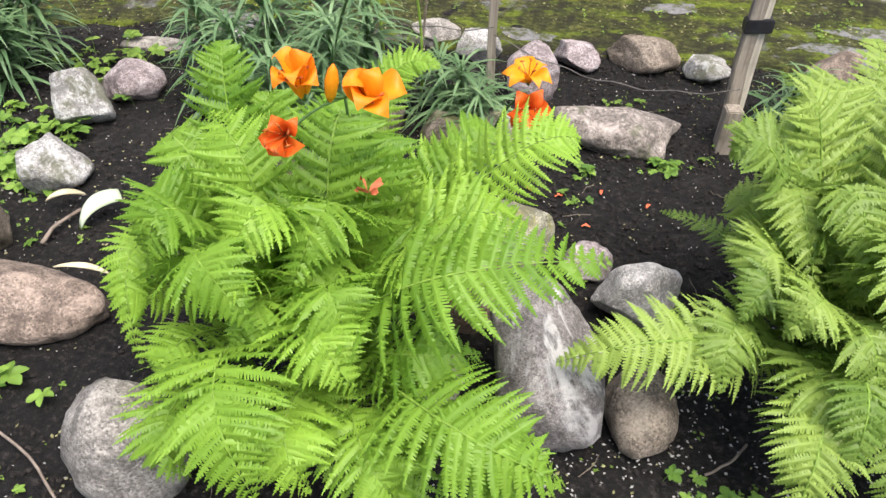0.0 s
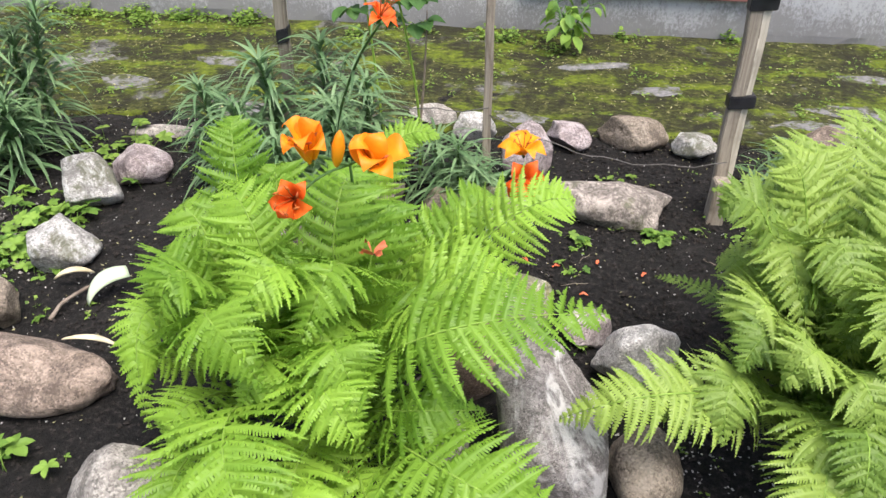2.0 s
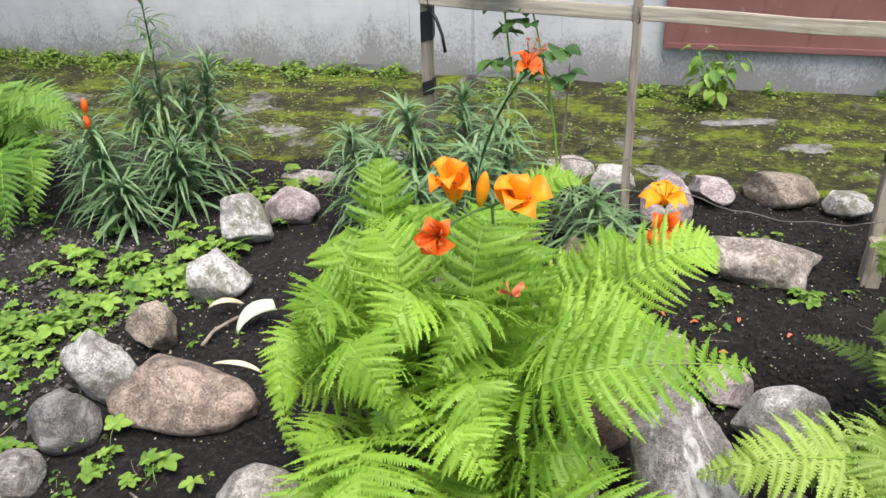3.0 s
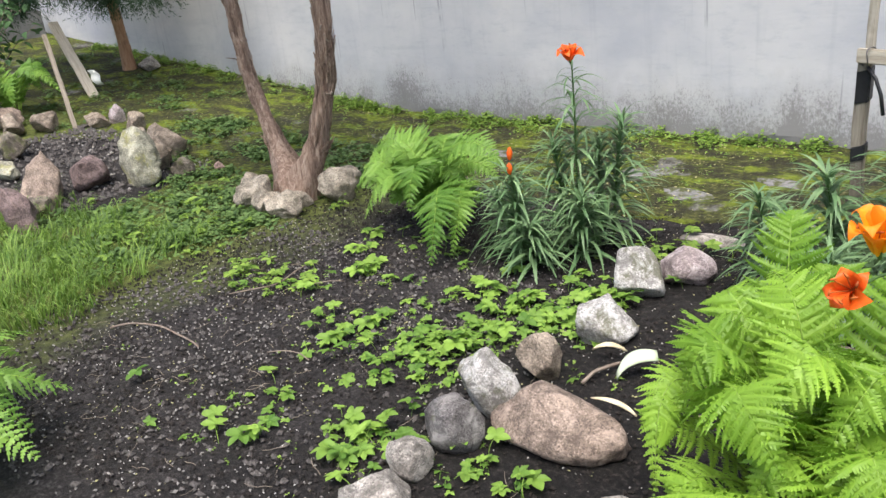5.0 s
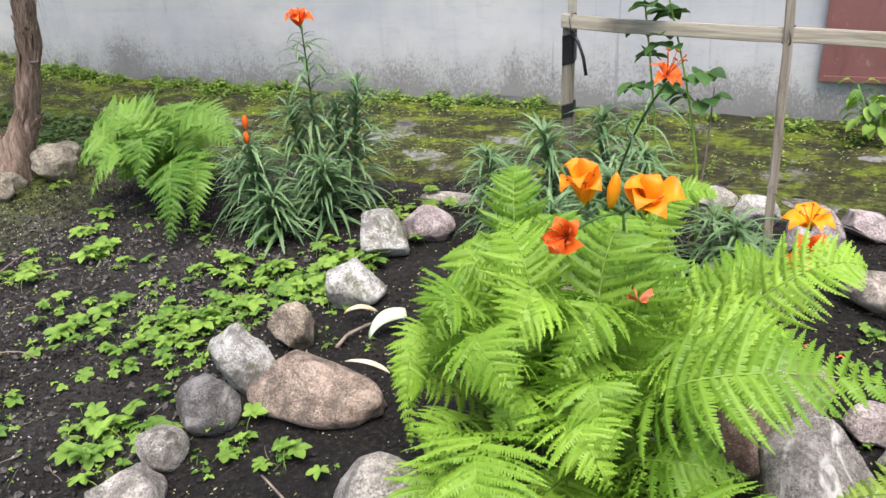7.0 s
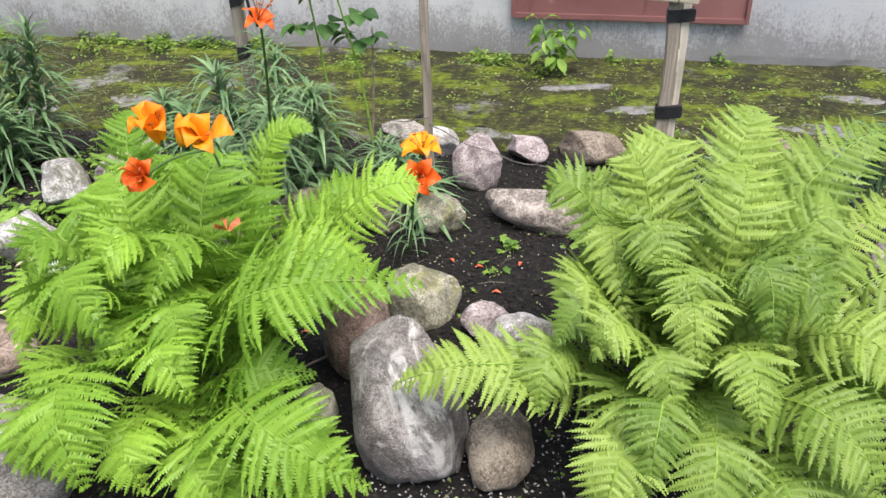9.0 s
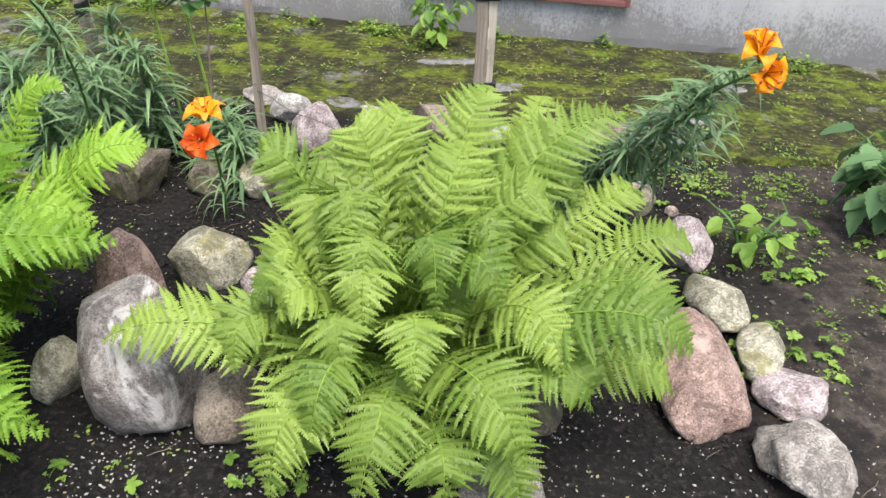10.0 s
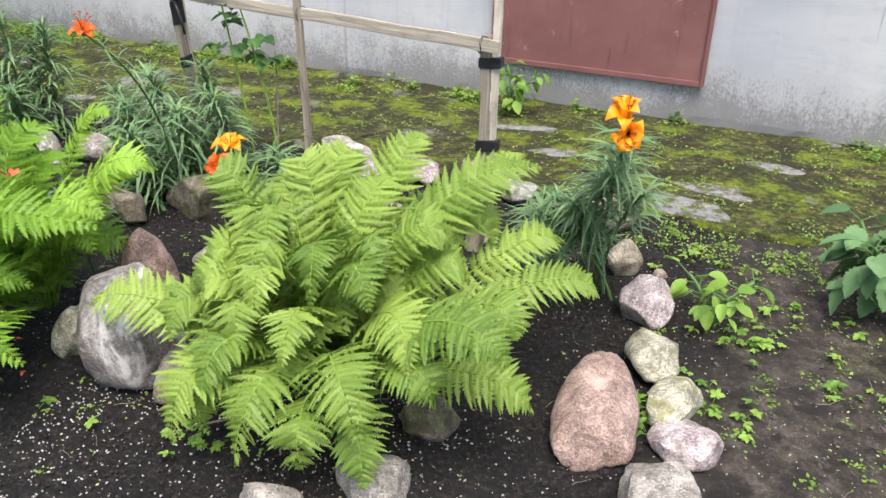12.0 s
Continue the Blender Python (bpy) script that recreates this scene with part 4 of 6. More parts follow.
FERN2 += [
    (C2, (0.702, 1.237, 0.55), (0.739, 1.083, 0.42), 0.11, 0, 0.25),
    (C2, (0.766, 1.202, 0.58), (0.828, 1.061, 0.45), 0.11, 0, 0.25),
    (C2, (0.625, 1.073, 0.36), (0.581, 0.957, 0.28), 0.1, 0, 0.25),
    (C2, (0.734, 0.988, 0.34), (0.825, 0.867, 0.20), 0.11, 0, 0.25),
    (C2, (0.737, 0.932, 0.25), (0.757, 0.855, 0.12), 0.1, 0, 0.25),
    (C2, (0.802, 1.404, 0.58), (0.845, 1.524, 0.62), 0.11, 0, 0.25),
    (C2, (0.552, 1.035, 0.33), (0.476, 1.016, 0.28), 0.09, 0, 0.25),
    (C2, (0.685, 1.143, 0.46), (0.618, 1.092, 0.40), 0.11, 0, 0.25),
    (C2, (0.789, 1.029, 0.42), (0.829, 0.919, 0.34), 0.11, 0, 0.25),
]
FERN2 += [
    (C2, (1.11, 1.495, 0.50), (1.25, 1.52, 0.45), 0.11, 0, 0.25),
    (C2, (1.10, 1.56, 0.54), (1.22, 1.73, 0.50), 0.11, 0, 0.25),
    (C2, (1.00, 1.50, 0.46), (1.06, 1.68, 0.46), 0.11, 0, 0.25),
]
FERN1 += [
    (C1, (-0.135, 1.08, 0.55), (-0.205, 0.95, 0.46), 0.12, 0, 0.25),
    (C1, (-0.03, 1.03, 0.50), (0.05, 0.97, 0.45), 0.12, 0, 0.25),
    (C1L, (-0.235, 1.05, 0.56), (-0.335, 0.95, 0.48), 0.12, 0, 0.25),
    (C1, (-0.15, 0.96, 0.47), (-0.085, 0.88, 0.40), 0.115, 0, 0.25),
    (C1L, (-0.40, 1.03, 0.55), (-0.46, 0.96, 0.46), 0.105, 0, 0.25),
]
FERN1 += filling(C1, 11, 0.30, 0.34, 0.125, 1) + filling(C1L, 9, 0.20, 0.32, 0.11, 2)
FERN2 += filling(C2, 14, 0.29, 0.36, 0.12, 3) + filling(C2, 10, 0.24, 0.30, 0.11, 4)
fern(C1, FERN1, FERN_A, "lush yellow-green fern with broad arching fronds", 11)
fern(C2, FERN2, FERN_B, "lush green fern spreading over edging stones", 12)
BG = (-2.42, 2.42, 0.02)
BG_FRONDS = [
    (BG, (-2.14, 2.15, 0.31), (-2.06, 1.97, 0.04), 0.15, 0, 0.2),
    (BG, (-2.08, 2.22, 0.30), (-2.02, 2.06, 0.06), 0.12, 0, 0.2),
    (BG, (-2.20, 2.32, 0.43), (-1.88, 2.25, 0.46), 0.14, 0, 0.25),
    (BG, (-2.50, 2.38, 0.40), (-2.68, 2.36, 0.34), 0.13, 0, 0.25),
    (BG, (-2.60, 2.30, 0.34), (-2.78, 2.26, 0.20), 0.13, 0, 0.25),
    (BG, (-2.45, 2.20, 0.32), (-2.60, 2.12, 0.12), 0.13, 0, 0.25),
    (BG, (-2.33, 2.24, 0.37), (-2.28, 2.10, 0.21), 0.13, 0, 0.25),
] + filling(BG, 12, 0.38, 0.34, 0.12, 6) + filling(BG, 9, 0.32, 0.20, 0.11, 7)
fern(BG, BG_FRONDS, FERN_C, "green fern beside a lily clump", 13, 20, 18)
radial_fern((-2.44, 0.06, 0.02), 18, 0.62, 0.27, 0.13, FERN_C, "green fern at the edge of the soil", 14, 22, 11)
radial_fern((2.66, 1.98, 0.0), 11, 0.34, 0.17, 0.09, FERN_C, "small low fern beside the path", 15, 20, 14)
for i, (x, y) in enumerate([(-7.2, 2.42), (-7.4, 2.1), (-7.1, 1.75)]):
    radial_fern((x, y, ground_z(x, y)), 14, 0.46, 0.36, 0.11, FERN_C, "bright fern growing behind the stone ring", 20 + i, 14, 6)


# ---- lilies ----
def strap_leaf(length, width, droop, rise, segs=7):
    """A narrow pointed leaf along +x, lifting and then drooping, with a shallow keel."""
    verts, faces = [], []
    for i in range(segs + 1):
        s = i / segs
        w = width * (math.sin(math.pi * min(1, s * 0.92 + 0.08)) ** 0.7) * (1 - s ** 4)
        x = length * (s - 0.12 * droop * s * s)
        z = length * (rise * s - droop * s * s)
        verts += [(x, -w / 2, z + w * 0.18), (x, 0, z), (x, w / 2, z + w * 0.18)]
    for i in range(segs):
        for k in range(2):
            o = i * 3 + k
            faces.append((o, o + 3, o + 4, o + 1))
    return verts, faces


LEAF_SET = [mesh_of("leaf", *strap_leaf(0.20, 0.0115, dr, ri), LILY_LEAF) for dr, ri in ((0.6, 0.5), (0.95, 0.6), (0.4, 0.3), (1.25, 0.7))]


def petal_data(length, width, flare, cup):
    verts, faces = [], []
    nu, nv = 9, 5
    for i in range(nu + 1):
        s = i / nu
        r = 0.004 + length * (0.25 * s + 0.75 * s ** 1.5) * flare
        z = length * (cup * math.sin(s * 1.9) - 0.28 * flare * max(0, s - 0.55) ** 2 * 4)
        w = width * (0.16 + 0.84 * math.sin(math.pi * min(1.0, s * 0.80 + 0.10))) * (1 - s ** 6 * 0.9)
        for k in range(nv):
            v = (k / (nv - 1) - 0.5)
            verts.append((r, v * w, z + 0.5 * w * abs(v) ** 2 * 1.6 + 0.0025 * math.sin(s * 9 + v * 5)))
    for i in range(nu):
        for k in range(nv - 1):
            o = i * nv + k
            faces.append((o, o + nv, o + nv + 1, o + 1))
    return verts, faces


STAMEN = join([tube(bezier((0, 0, 0), (0.008, 0, 0.03), (0.022, 0, 0.052), 5), [0.0011] * 6, 5), tube([(0.018, -0.005, 0.052), (0.022, 0, 0.054), (0.025, 0.005, 0.053)], [0.0012, 0.0026, 0.0012], 6)])
ANTHER = plain("anther", (0.25, 0.05, 0.01), (0.45, 0.12, 0.02), 0.7)
STAMEN_ME = mesh_of("stamen", *STAMEN, ANTHER)
PETALS = {}


def flower(parent, origin, at, face, size=0.055, flare=1.0, cup=0.75, red=False, petals=6):
    """A six-petalled lily bloom whose mouth looks along face."""
    key = (size, flare, cup, red)
    if key not in PETALS:
        PETALS[key] = [mesh_of("petal", *petal_data(size * k, size * w, flare, cup), PETAL_R if red else PETAL) for k, w in ((1.0, 0.80), (0.98, 0.62))]
    q = Vector(face).to_track_quat("Z", "Y").to_matrix().to_4x4()
    fl = put("bloom", bpy.data.meshes.new("bloom"), parent)
    v, f = tube([(0, 0, -0.012), (0, 0, 0), (0, 0, 0.006)], [0.003, 0.006, 0.005], 8)
    fl.data = mesh_of("bloom", v, f, LILY_STEM)
    fl.matrix_basis = Matrix.Translation(Vector(at) - Vector(origin)) @ q
    rnd = random.Random(str(at))
    for k in range(petals):
        put("petal", PETALS[key][k % 2], fl, pose(0, 0, 0.002 * (k % 2), rnd.uniform(-14, 14), rnd.uniform(-22, 14), k * 60 + rnd.uniform(-9, 9)) @ Matrix.Scale(rnd.uniform(0.88, 1.08), 4))
    for k in range(6):
        put("stamen", STAMEN_ME, fl, pose(0, 0, 0.004, 0, 0, k * 60 + 30))


def bud(parent, origin, at, face, length=0.06, red=False):
    pts = [(0, 0, 0), (0, 0, length * 0.2), (0, 0, length * 0.55), (0, 0, length * 0.85), (0, 0, length)]
    v, f = tube(pts, [0.004, 0.010, 0.0125, 0.008, 0.002], 9)
    q = Vector(face).to_track_quat("Z", "Y").to_matrix().to_4x4()
    put("bud", mesh_of("bud", v, f, PETAL_R if red else PETAL), parent, Matrix.Translation(Vector(at) - Vector(origin)) @ q, "orange closed lily bud")


def lily(origin, top, leaves, label, seed, leaf_from=0.08, leaf_to=0.95, bend=(0, 0), scale=1.0, stiff=0.0, broad=1.05):
    """A lily stem with whorled strap leaves. Returns the plant's Empty."""
    rnd = random.Random(seed)
    plant = empty("lily", pose(*origin), label, "lily", "lilies")
    leaves = int(leaves * 1.25)
    o, t = Vector(origin), Vector(top) - Vector(origin)
    ctrl = Vector((t.x * 0.25 + bend[0], t.y * 0.25 + bend[1], t.z * 0.6))
    pts = bezier((0, 0, -0.03), ctrl, t, 12)
    v, f = tube(pts, [0.0058 - 0.003 * i / 12 for i in range(13)], 7)
    put("stem", mesh_of("stem", v, f, LILY_STEM), plant)
    for i in range(leaves):
        s = leaf_from + (leaf_to - leaf_from) * (i + rnd.random() * 0.8) / leaves
        p = Vector((0, 0, -0.03)) * (1 - s) ** 2 + ctrl * 2 * s * (1 - s) + t * s * s
        k = scale * rnd.uniform(0.75, 1.15) * (1.0 - 0.45 * s * s)
        m = Matrix.Translation(p) @ pose(0, 0, 0, rnd.uniform(-15, 15), rnd.uniform(-28, 22) - 25 * s * stiff, i * 137.5 + rnd.uniform(-15, 15)) @ Matrix.Diagonal((k, k * broad, k, 1))
        put("leaf", LEAF_SET[rnd.randrange(4)], plant, m)
    return plant


# lily among the yellow-green fern
o = (-0.16, 1.42, 0.0)
p = lily(o, (-0.15, 1.23, 0.70), 9, "orange lily rising through the fern", 31, 0.3, 0.7, (0, 0), 0.6)
for end, ctrl in (((-0.221, 1.085, 0.69), (-0.19, 1.13, 0.72)), ((-0.081, 1.07, 0.77), (-0.11, 1.12, 0.76)), ((-0.207, 1.115, 0.76), (-0.18, 1.14, 0.75)), ((-0.150, 1.11, 0.75), (-0.15, 1.13, 0.74))):
    v, f = tube([Vector(q) - Vector(o) for q in bezier((-0.15, 1.235, 0.685), ctrl, end, 6)], [0.0028] * 7, 6)
    put("flower_stalk", mesh_of("flower_stalk", v, f, LILY_STEM), p)
flower(p, o, (-0.221, 1.085, 0.69), (-0.05, -0.75, 0.35), 0.052, 0.8, 0.75, True)
flower(p, o, (-0.081, 1.07, 0.765), (0.15, -0.55, 0.8), 0.074, 0.72, 0.8)
flower(p, o, (-0.196, 1.115, 0.75), (-0.12, -0.30, 0.9), 0.068, 0.62, 1.0)
bud(p, o, (-0.150, 1.11, 0.745), (0.15, -0.1, 1.0), 0.072)
# spent bloom lying on the fern
sp = empty("spent_bloom", pose(-0.093, 1.13, 0.555), "withered salmon lily bloom caught on fern", "flower")
v, f = petal_data(0.03, 0.014, 0.4, 0.9)
sm = mesh_of("withered_petal", v, f, PETAL_FALLEN)
for k in range(4):
    put("withered_petal", sm, sp, pose(0, 0, 0, 50, 20, k * 90))

# low twin-bloomed lily with its dark tuft
o = (0.10, 2.03, 0.0)
p = lily(o, (0.205, 1.74, 0.45), 18, "short lily with two orange blooms over stones", 32, 0.05, 0.4, (0, 0.02), 0.7)
flower(p, o, (0.208, 1.751, 0.475), (-0.1, -0.35, 0.9), 0.066, 0.95, 0.55)
flower(p, o, (0.207, 1.70, 0.43), (0.0, -0.9, 0.25), 0.064, 0.85, 0.6, True)

# leaning lily behind the yellow-green fern
o = (-0.42, 2.15, 0.0)
p = lily(o, (-0.125, 1.53, 0.87), 60, "tall leaning lily with one orange bloom", 33, 0.08, 0.93, (0, 0.1), 0.95)
flower(p, o, (-0.125, 1.515, 0.885), (0.35, -0.15, 0.85), 0.040, 1.0, 0.35, True)
for i, (x, y, dx, dy, h, n) in enumerate([(-0.80, 2.36, -0.04, -0.06, 0.40, 95), (-0.60, 2.4, -0.03, -0.1, 0.50, 100), (-0.30, 2.4, 0.02, -0.12, 0.46, 85), (-0.66, 2.25, -0.04, -0.05, 0.38, 90), (-0.46, 2.5, 0, -0.05, 0.52, 90), (-0.40, 2.25, 0.03, -0.1, 0.42, 90), (-0.52, 2.12, 0.0, -0.1, 0.34, 80)]):
    lily((x, y, 0), (x + dx, y + dy, h), int(n * 1.4), "bluish-green lily stem not yet in bloom", 40 + i, 0.05, 1.0, (0, 0), 1.15, 0.8, 1.45)
# dark tufts close to the stones
for i, (x, y, h) in enumerate([(-0.55, 1.72, 0.22), (0.02, 2.34, 0.24), (-0.06, 2.40, 0.24), (0.08, 2.26, 0.2)]):
    lily((x, y, 0), (x, y - 0.04, h), 60, "dark green tuft of drooping lily leaves", 50 + i, 0.0, 1.0, (0, 0), 1.25)
# clump at the mossy strip
o = (-1.66, 2.48, 0.0)
p = lily(o, (-1.575, 2.36, 0.80), 95, "tall lily with one orange bloom near wall", 60, 0.05, 0.99, (0.0, 0.02), 1.1, 0.0, 1.3)
flower(p, o, (-1.575, 2.35, 0.825), (0.05, -0.3, 0.9), 0.072, 0.8, 0.6, True)
for i, (x, y, tx, ty, h, n, k) in enumerate([(-1.80, 2.27, -1.785, 2.20, 0.40, 110, 1.05), (-1.70, 2.46, -1.71, 2.40, 0.50, 110, 0.95), (-1.55, 2.58, -1.45, 2.52, 0.58, 110, 1.05), (-1.58, 2.38, -1.53, 2.32, 0.30, 95, 0.95),
                                             (-1.71, 2.24, -1.69, 2.17, 0.20, 85, 1.0), (-1.90, 2.36, -1.93, 2.28, 0.27, 80, 1.0), (-1.60, 2.55, -1.55, 2.50, 0.48, 95, 1.0)]):
    q = lily((x, y, 0), (tx, ty, h), n, "bluish-green lily stem in a clump", 62 + i, 0.1, 1.0, (0, 0), k * 1.15, 1.0, 1.4)
    if i == 0:
        bud(q, (x, y, 0), (tx, ty, h), (0, 0, 1), 0.05, True)
        bud(q, (x, y, 0), (tx + 0.004, ty, h + 0.06), (0.1, 0, 1), 0.055, True)
# leaning lily at the path side
o = (1.40, 2.22, 0.0)
p = lily(o, (1.577, 1.50, 0.82), 95, "leaning lily with two orange blooms beside path", 70, 0.5, 0.97, (0, 0.05), 0.95, 0.4, 1.5)
flower(p, o, (1.572, 1.485, 0.856), (-0.15, -0.35, 0.9), 0.060, 0.85, 0.7)
flower(p, o, (1.58, 1.47, 0.832), (0.10, -0.85, 0.15), 0.058, 0.75, 0.75)
for i, (top, n) in enumerate([((1.53, 1.66, 0.66), 75), ((1.38, 1.85, 0.46), 85), ((1.60, 1.78, 0.56), 60), ((1.27, 2.02, 0.40), 85), ((1.20, 2.10, 0.30), 70)]):
    lily((1.34 + 0.04 * i, 2.24 - 0.03 * i, 0), top, n, "leaning lily stem with dense narrow leaves", 90 + i, 0.5, 1.0, (0, 0.05), 0.95, 0.4, 1.4)
for i, (x, y, h) in enumerate([(1.12, 2.5, 0.25), (1.24, 2.2, 0.32), (1.16, 2.3, 0.3), (1.2, 2.05, 0.28)]):
    lily((x, y, 0), (x + 0.03, y - 0.12, h), 60, "young green lily shoot with drooping leaves", 75 + i, 0.0, 1.0, (0, 0), 1.0)


# ---- stakes, rail, wires ----
def stake(x, y, sx, sy, h, tapes, label, seed, lean=(0, 0), extra=None, material=None):
    st = empty("garden_stake", pose(x, y, -0.05, lean[0], lean[1], 0), label, "stake", "stakes")
    put("post", bm_mesh("post", box_bm(sx, sy, h, 0.004, 0.012, seed), material or WOOD_GREY), st)
    if extra:
        ex, ey, esx, esy, eh = extra
        put("batten", bm_mesh("batten", box_bm(esx, esy, eh, 0.003, 0.008, seed + 3), WOOD_PALE), st, pose(ex, ey, 0.0))
    for z, th in tapes:
        wide = sx + (abs(extra[0]) * 1.2 if extra else 0) + 0.004
        bm = box_bm(wide, sy + 0.008, th * 0.85, 0.003)
        for v in bm.verts:
            v.co.z += 0.004 * math.sin(v.co.x * 90) + 0.12 * v.co.x
        put("tape", bm_mesh("tape", bm, TAPE), st, pose((extra[0] * 0.5 if extra else 0), 0, z), "wrapped black tape")
    return st


stake(0.905, 2.35, 0.042, 0.036, 0.87, ((0.44, 0.05), (0.755, 0.045)), "weathered square stake bound with black tape", 1, (0, 0), (0.032, 0.004, 0.028, 0.024, 1.25))
stake(-0.616, 2.585, 0.038, 0.034, 0.88, ((0.545, 0.06), (0.74, 0.13)), "weathered stake wrapped in black tape", 2, (7, 2), (0.0, 0.03, 0.026, 0.02, 1.3))
stake(0.115, 2.38, 0.028, 0.026, 1.3, (), "thin weathered pole tied with wire", 3, (0, -1))
stake(0.905, 2.295, 0.055, 0.06, 0.20, (), "short weathered wooden peg beside stake", 4)


def rail():
    a, b = Vector((-0.605, 2.445, 0.835)), Vector((0.965, 2.31, 0.79))
    d = b - a
    q = d.to_track_quat("Z", "Y").to_matrix().to_4x4()
    r = tagged(put("rail", bm_mesh("rail", box_bm(0.018, 0.044, d.length, 0.003, 0.01, 5), RAIL_WOOD), None, Matrix.Translation(a) @ q), "weathered horizontal lath tied to stakes", "rail")
    for t in (0.02, 0.45, 0.955):
        c = a + d * t
        ring = [(0.034 * math.cos(u), 0.03 * math.sin(u), 0.01 * math.sin(u * 2)) for u in (2 * math.pi * i / 16 for i in range(17))]
        v, f = tube(ring, [0.0022] * 17, 5)
        put("wire_tie", mesh_of("wire_tie", v, f, WIRE), r, pose(0, 0, d.length * t, 20, 15, 0))


rail()


def strand(name, pts, radius, material, label, category, kind=""):
    v, f = tube(pts, [radius] * len(pts), 5)
    return tagged(put(name, mesh_of(name, v, f, material)), label, category, "", kind)


def sag(a, b, drop, n=16):
    a, b = Vector(a), Vector(b)
    return [a.lerp(b, i / n) + Vector((0, 0, -drop * 4 * (i / n) * (1 - i / n) + 0.006 * math.sin(i * 1.7))) for i in range(n + 1)]


strand("fence_wire", sag((0.115, 2.36, 0.32), (0.90, 2.28, 0.22), 0.07), 0.0018, WIRE, "thin rusty wire strung between stakes", "wire")
strand("fence_wire", sag((-0.612, 2.49, 0.40), (0.115, 2.36, 0.34), 0.05), 0.0018, WIRE, "thin rusty wire strung between stakes", "wire")
strand("tie_strap", [(-0.575, 2.455, 0.80), (-0.545, 2.435, 0.77), (-0.525, 2.43, 0.72), (-0.515, 2.43, 0.66)], 0.006, TAPE, "loose black strap hanging from the stake", "strap")


# ---- metal hatch on the wall ----
def hatch():
    x0, x1, z0, z1 = 0.265, 1.50, 0.245, 1.45
    y = wall_y(0.9)
    h = empty("wall_hatch", pose((x0 + x1) / 2, y, z0, 0, 0, -1.2), "red-brown painted metal hatch on the wall", "hatch")
    bm = bmesh.new()
    bmesh.ops.create_grid(bm, x_segments=14, y_segments=14, size=0.5)
    bmesh.ops.scale(bm, vec=(x1 - x0, z1 - z0, 1), verts=bm.verts)
    bmesh.ops.rotate(bm, matrix=Matrix.Rotation(radians(90), 3, "X"), verts=bm.verts)
    bmesh.ops.translate(bm, vec=(0, -0.028, (z1 - z0) / 2), verts=bm.verts)
    for v in bm.verts:
        v.co.y += 0.006 * noise.noise((v.co.x * 3, v.co.z * 3, 8))
    ext = bmesh.ops.extrude_face_region(bm, geom=list(bm.faces))
    bmesh.ops.translate(bm, vec=(0, 0.024, 0), verts=[g for g in ext["geom"] if isinstance(g, bmesh.types.BMVert)])
    bmesh.ops.recalc_face_normals(bm, faces=bm.faces)
    put("panel", bm_mesh("panel", bm, HATCH), h)
    for sx in (-1, 1):
        put("frame_edge", bm_mesh("frame_edge", box_bm(0.022, 0.022, z1 - z0 + 0.02, 0.003), HATCH), h, pose(sx * (x1 - x0) / 2, -0.034, -0.01))
    put("frame_edge", bm_mesh("frame_edge", box_bm(0.03, 0.02, x1 - x0, 0.003), HATCH), h, pose(-(x1 - x0) / 2, -0.032, 0.004, 0, 90, 0))


def hatch_material():
    m = Mat("hatch_paint", 0.5)
    co = m.coord()
    n = m.noise(co, 3.0, 6.0)
    c = m.ramp(n, [(0.3, (0.15, 0.066, 0.062)), (0.7, (0.215, 0.10, 0.094))])
    chip = m.noise(co, 13.0, 8.0, 0.75)
    c = m.mix(m.ramp(chip, [(0.62, 0.0), (0.70, 0.6)]), c, (0.42, 0.30, 0.27))
    c = m.mix(m.ramp(m.noise(m.coord((6, 1, 1)), 3.0, 6.0), [(0.58, 0.0), (0.75, 0.5)]), c, (0.09, 0.03, 0.028))
    m.color(c).bump(chip, 0.3, 0.004)
    return m.m


HATCH = hatch_material()
hatch()


# ---- climbing rose, broad-leaved plant ----
def broad_leaf(length, width, bend, segs=6, teeth=0.0):
    verts, faces = [], []
    for i in range(segs + 1):
        s = i / segs
        w = width * math.sin(math.pi * min(1, 0.06 + s * 0.94)) ** 0.75 * (1 - 0.25 * s) * (1 + (teeth if i % 2 else -teeth))
        if i == segs:
            w = 0.001
        z = length * (0.15 * s - bend * s * s)
        for v in (-0.5, -0.25, 0, 0.25, 0.5):
            verts.append((length * s, v * w, z + abs(v) * w * 0.35 + 0.02 * length * math.sin(v * 9 + s * 7)))
    for i in range(segs):
        for k in range(4):
            q = i * 5 + k
            faces.append((q, q + 5, q + 6, q + 1))
    return verts, faces


BRIGHT_ME = [mesh_of("leaf", *broad_leaf(0.12, 0.085, b, 9, 0.04), WEED) for b in (0.3, 0.5, 0.15)]
ROSE_ME = mesh_of("leaf", *broad_leaf(0.058, 0.062, 0.25, 10, 0.03), ROSE_LEAF)
BROAD_ME = [mesh_of("leaf", *broad_leaf(0.14, 0.095, b, 15, 0.11), BROAD_LEAF) for b in (0.3, 0.55, 0.12)]


